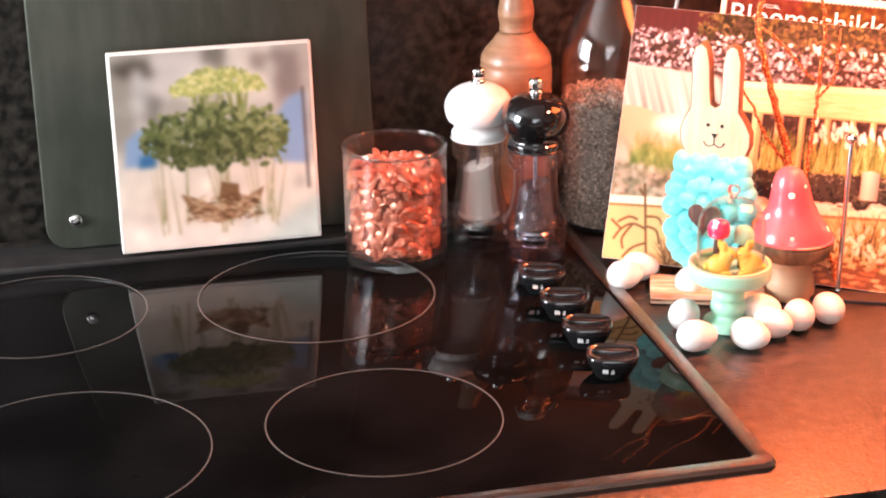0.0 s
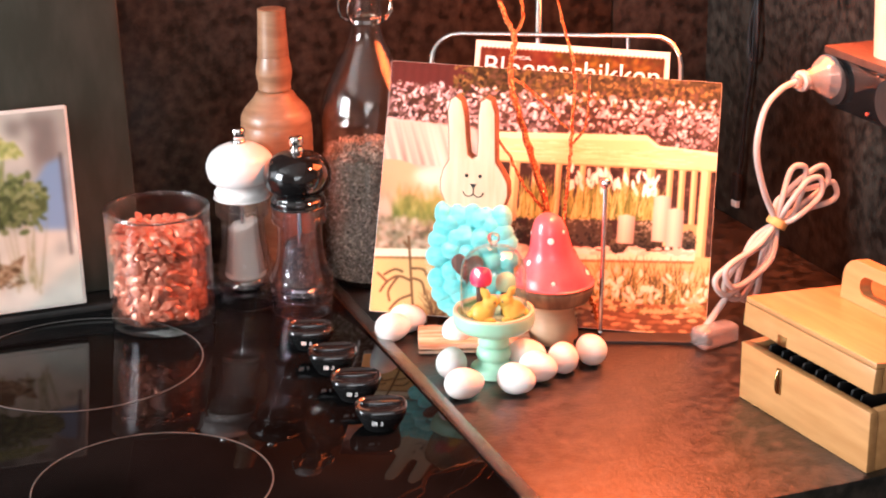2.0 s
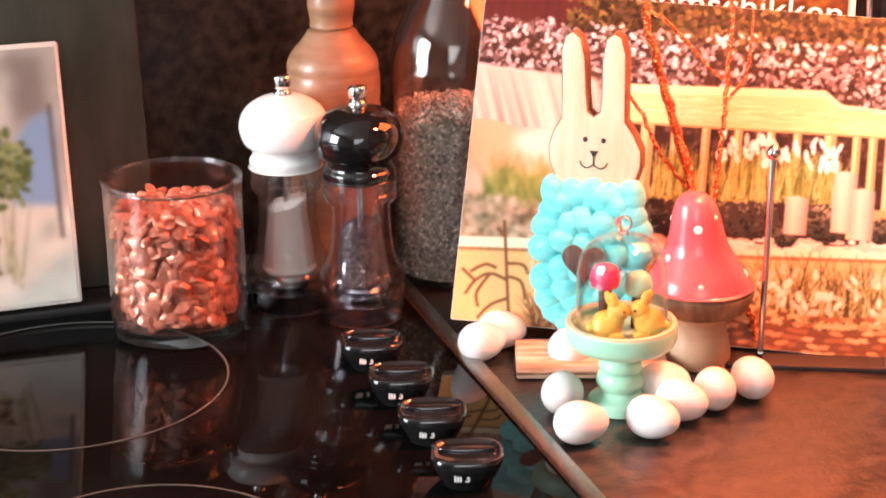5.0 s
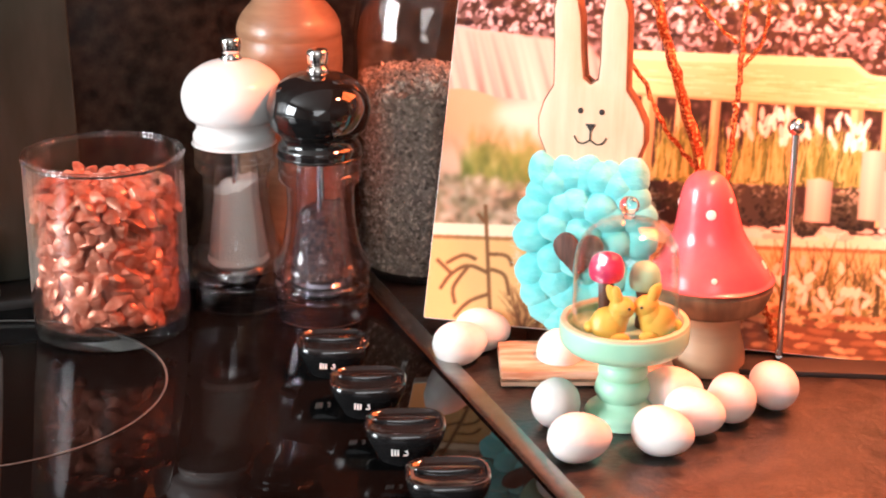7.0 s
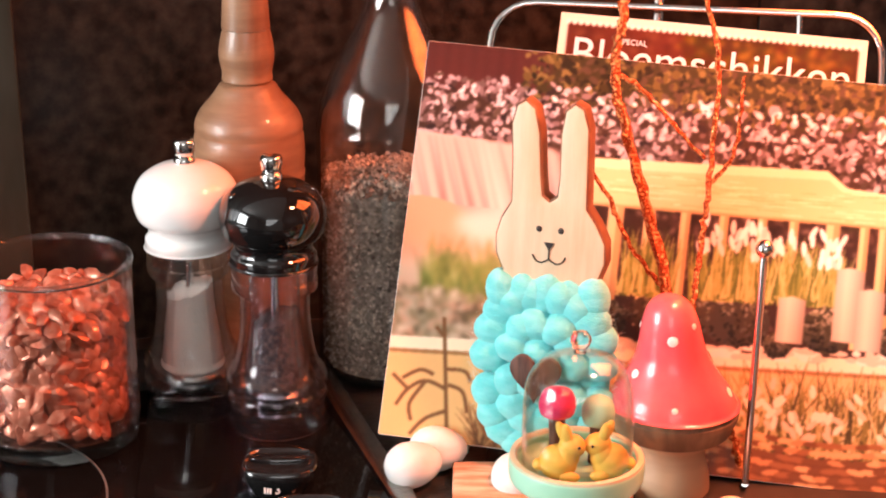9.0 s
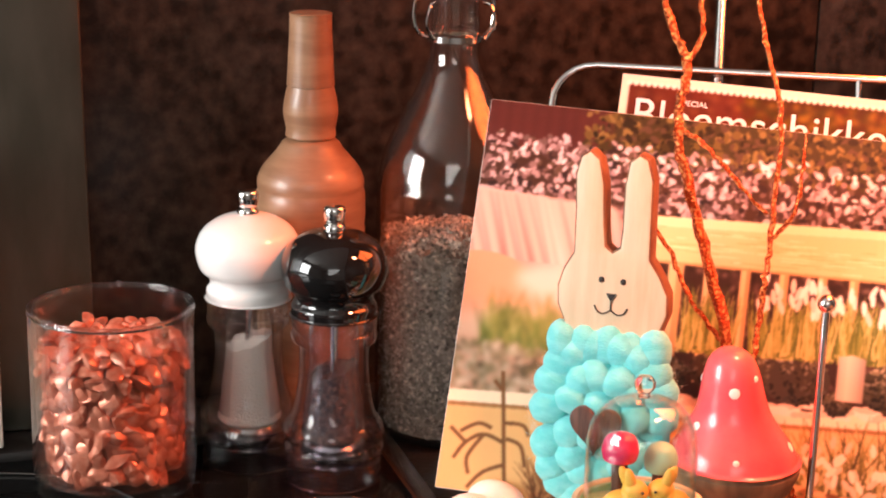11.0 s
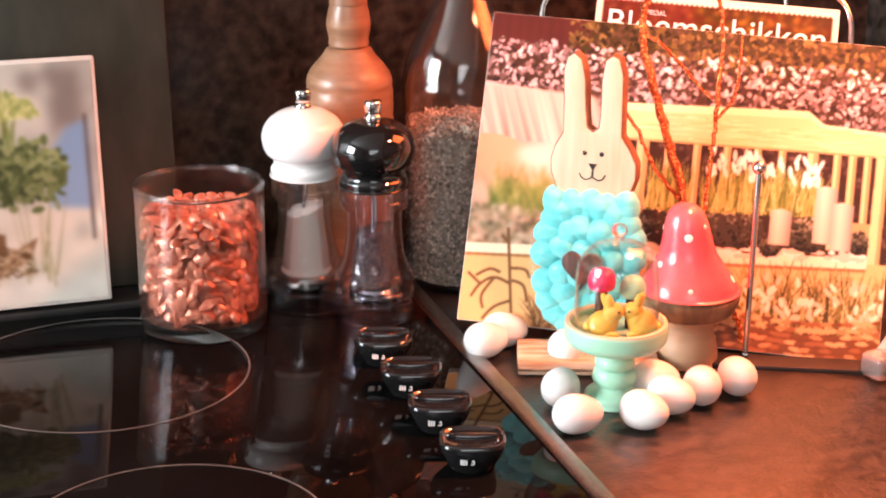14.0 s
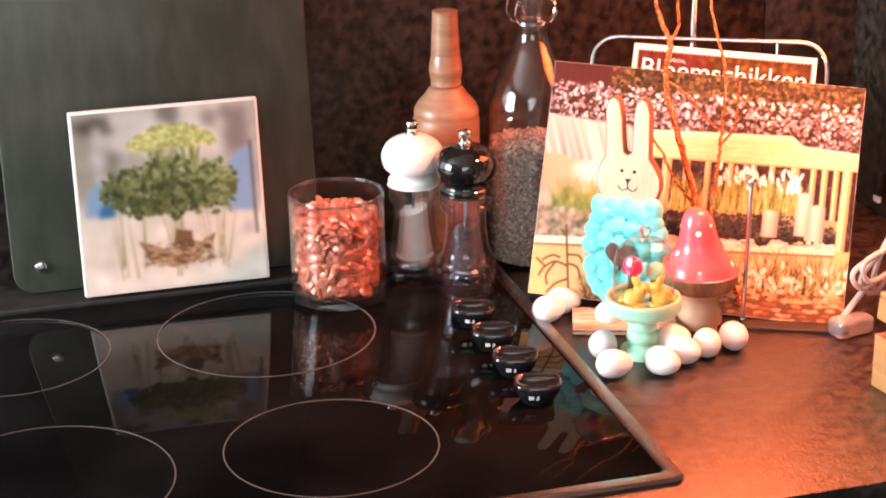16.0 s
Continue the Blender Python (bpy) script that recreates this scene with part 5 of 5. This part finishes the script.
twig([([(0.186, 0.285, 0.0045), (0.1812, 0.2884, 0.026), (0.1729, 0.3008, 0.0625), (0.1635, 0.3129, 0.0953), (0.1683, 0.3188, 0.1304), (0.1746, 0.3251, 0.1696), (0.1821, 0.3361, 0.2312), (0.1796, 0.3436, 0.2585), (0.1742, 0.354, 0.2921), (0.1736, 0.3699, 0.3585)], 0.0019, 0.0011),
      ([(0.1748, 0.325, 0.1694), (0.1877, 0.3229, 0.1863), (0.1923, 0.3265, 0.2107), (0.1945, 0.3297, 0.2285)], 0.0013, 0.0008)], "thin copper glitter twig beside the toadstool")

# ---- wooden tea box, lid ajar ----
BX = pose(0.2325, 0.112, 0, 0, 0, 5.9)
bw, bl, bh = 0.165, 0.162, 0.050
tea = thing("tea_box", BX, "light varnished wooden box with its lid ajar", "box")
for sx, sy, x, y in ((0.008, bl, 0.004, -bl / 2), (0.008, bl, bw - 0.004, -bl / 2), (bw - 0.0165, 0.008, bw / 2, -0.004), (bw - 0.0165, 0.008, bw / 2, -bl + 0.004)):
    part("side_board", box(sx, sy, bh, pose(x, y, bh / 2), 0.0008), M["boxwood"], tea)
part("bottom_board", box(bw - 0.017, bl - 0.017, 0.005, pose(bw / 2, -bl / 2, 0.0035)), M["boxwood"], tea)
part("lining", box(bw - 0.020, bl - 0.020, 0.034, pose(bw / 2, -bl / 2, 0.0235), 0.002), M["rubber"], tea, "black tray inside the box")
for k in range(9):
    part("sachet", box(0.05, 0.0022, 0.016, pose(0.036, -0.022 - k * 0.0145, 0.0455, 18, 0, 4 * math.sin(k * 2.1)), 0.0004), M["cable"], tea, "dark paper sachet")
LID = pose(bw, 0, bh + 0.0015) @ pose(0, 0, 0, 0, 4.6, 0)
lid = new("lid")
lid.parent = tea
lid.matrix_local = LID
lid.empty_display_size = 0.02
for sx, sy, x, y in ((0.008, bl, -bw + 0.004, -bl / 2), (0.008, bl, -0.004, -bl / 2), (bw - 0.0165, 0.008, -bw / 2, -0.004), (bw - 0.0165, 0.008, -bw / 2, -bl + 0.004)):
    part("lid_board", box(sx, sy, 0.020, pose(x, y, 0.010), 0.0008), M["boxwood"], lid)
part("lid_top", box(bw, bl, 0.005, pose(-bw / 2, -bl / 2, 0.0227), 0.0012), M["boxwood"], lid)
b = bmesh.new()
hl, hh = 0.118, 0.036
outl = rounded(hl, hh, 0.017, 8, (0, 0, 1, 1))
hole = [(hl / 2 + (0.030 if math.cos(a) > 0 else -0.030) + 0.0075 * math.cos(a), 0.017 + 0.0085 * math.sin(a)) for a in (2 * math.pi * (k + 0.5) / 24 for k in range(24))]
for y0, rev in ((-0.006, False), (0.006, True)):
    loops = []
    for pts in (outl, hole):
        vs = [b.verts.new((y0, x - hl, z)) for x, z in pts]
        loops += [b.edges.new((vs[i], vs[(i + 1) % len(vs)])) for i in range(len(vs))]
        if pts is outl:
            o_v = vs
        else:
            h_v = vs
    bmesh.ops.triangle_fill(b, edges=loops, use_beauty=True)
    if not rev:
        first = (o_v, h_v)
for va, vb in zip(first, (o_v, h_v)):
    for i in range(len(va)):
        j = (i + 1) % len(va)
        b.faces.new((va[i], va[j], vb[j], vb[i]))
bmesh.ops.recalc_face_normals(b, faces=b.faces)
handle = part("handle", b, M["boxwood"], lid, "wooden grip with an oval hole")
handle.location = (-0.083, -0.026, 0.0254)
part("clasp_plate", box(0.0012, 0.006, 0.022, pose(-0.0006, -0.052, 0.034), 0.0004), M["brass"], tea, "small brass clasp")
part("clasp_hook", tube(curve_points([(-0.0016, -0.052, 0.043), (-0.0036, -0.052, 0.037), (-0.0034, -0.052, 0.028), (-0.0016, -0.052, 0.024)], 5), 0.0011, sides=8), M["brass"], tea)
part("catch", box(0.0012, 0.010, 0.008, pose(-bw - 0.0006, -0.052, 0.004), 0.0003), M["brass"], lid)

# ---- clear cord with its plug and switch ----
cord = thing("extension_cord", Matrix(), "milky clear cord bundled with a yellow band", "cord")
L = lambda pts: curve_points(pts, 10)
part("wire", tube(L([(0.358, 0.2496, 0.2262), (0.340, 0.2456, 0.2215), (0.3225, 0.2414, 0.2057), (0.3154, 0.2398, 0.1703), (0.3264, 0.2423, 0.1311), (0.3441, 0.2464, 0.0978)]), 0.0030, sides=10), M["clearpvc"], cord)
KNOT = (0.3441, 0.2464, 0.0978)
for k, (ux, uz, lx, lz, dy) in enumerate(((0.364, 0.150, 0.284, 0.052, -0.004), (0.390, 0.145, 0.296, 0.044, 0.002), (0.402, 0.128, 0.310, 0.040, 0.006), (0.378, 0.139, 0.290, 0.060, -0.009))):
    up = [KNOT, (0.345 + 0.002 * k, 0.2464 + dy, 0.118), (ux - 0.008, 0.2500 + dy, uz - 0.004), (ux + 0.006, 0.2500 + dy, uz - 0.003), (ux + 0.006, 0.2500 + dy, uz - 0.020), (0.356, 0.2464 + dy, 0.102), KNOT]
    part("wire", tube(L(up), 0.0028, sides=10), M["clearpvc"], cord)
    low = [KNOT, (0.326 - 0.003 * k, 0.2420 + dy, 0.083), (lx - 0.008, 0.2340 + dy, lz + 0.010), (lx - 0.004, 0.2335 + dy, lz - 0.008), (lx + 0.014, 0.2375 + dy, lz - 0.008), (0.334, 0.2450 + dy, 0.068), KNOT]
    part("wire", tube(L(low), 0.0028, sides=10), M["clearpvc"], cord)
part("wire", tube(L([(0.296, 0.2353, 0.046), (0.2800, 0.2320, 0.030), (0.2600, 0.2275, 0.010)]), 0.0032, sides=10), M["clearpvc"], cord)
part("band", lathe([(0.0085, -0.004), (0.0100, -0.003), (0.0100, 0.003), (0.0085, 0.004)], 24, None, pose(*KNOT, 0, 32, 0) @ Matrix.Diagonal((1, 0.9, 1, 1)), closed=True), M["band"], cord, "yellow rubber band")
plug = part("plug", lathe(smooth_profile([(0.0, 0.0), (0.0055, 0.0), (0.0065, 0.006), (0.0080, 0.014), (0.0105, 0.024), (0.0175, 0.036), (0.0185, 0.041), (0.0, 0.0412)], 4), 28, None, pose(0.356, 0.2491, 0.2262, 0, 90, 10)), M["plugpvc"], cord, "clear flared wall plug")
part("grip_rib", lathe([(0.006, 0.0), (0.0095, 0.001), (0.0095, 0.005), (0.006, 0.006)], 24, None, pose(0.362, 0.2502, 0.2262, 0, 90, 10), closed=True), M["clearpvc"], plug)
part("coupling", box(0.042, 0.022, 0.018, pose(0.2705, 0.222, 0.0092, 0, 0, 12), 0.0045, segments=3), M["plugpvc"], cord, "clear square cord coupling")

# ---- socket rail under a small shelf ----
rail = thing("socket_rail", pose(0.434, 0.105, 0.222), "black socket strip under a narrow wooden shelf", "socket")
part("housing", box(0.068, 0.30, 0.050, None, 0.004), M["knob"], rail)
for y in (0.145, 0.06, -0.02):
    part("socket_ring", lathe([(0.0, -0.001), (0.0185, -0.001), (0.0205, 0.0), (0.0205, 0.003), (0.0, 0.003)], 32, None, pose(-0.034, y, 0, 0, -90, 0)), M["rubber"], rail)
part("indicator", ellipsoid((-0.034, 0.095, -0.018), 0.0012, 0.0022, 0.0018), M["redlight"], rail)
shelf = structure("shelf", 0.078, 0.31, 0.007, (0.431, 0.105, 0.2507), "darkwood", "narrow dark wooden shelf above the socket strip", 0.001)
can = thing("canister", pose(0.432, 0.195, 0.2545), "cream canister standing on the narrow shelf", "canister")
part("canister_body", lathe(smooth_profile([(0.0, 0.0), (0.026, 0.0), (0.027, 0.002), (0.027, 0.09), (0.0, 0.0905)], 4), 36), M["cream"], can)

# ---- black lead hanging on the side wall ----
lead = thing("charging_lead", pose(0, -0.010, 0), "black lead hanging on the wall with white connector", "lead")
wx = WALL_X - 0.006
part("wire", tube(L([(wx, 0.508, 0.250), (wx - 0.002, 0.516, 0.215), (wx - 0.002, 0.514, 0.185), (wx, 0.506, 0.182), (wx - 0.003, 0.500, 0.205), (wx, 0.507, 0.250)]), 0.0024, sides=8), M["cable"], lead)
part("wire", tube(L([(wx, 0.509, 0.250), (wx, 0.512, 0.18), (wx - 0.002, 0.519, 0.12), (wx - 0.002, 0.522, 0.075), (wx - 0.003, 0.526, 0.05)]), 0.0024, sides=8), M["cable"], lead)
part("connector_body", box(0.007, 0.014, 0.030, pose(wx - 0.003, 0.528, 0.040, 0, 0, 0), 0.002), M["cable"], lead)
part("connector_tip", box(0.005, 0.011, 0.008, pose(wx - 0.003, 0.5285, 0.0212), 0.0008), M["mark"], lead, "white connector tip")
part("wall_hook", lathe(smooth_profile([(0.0, 0.0), (0.009, 0.0), (0.0095, 0.004), (0.0085, 0.020), (0.0, 0.021)], 3), 24, None, pose(wx - 0.004, 0.5085, 0.250)), M["cream"], lead, "cream coloured hook")
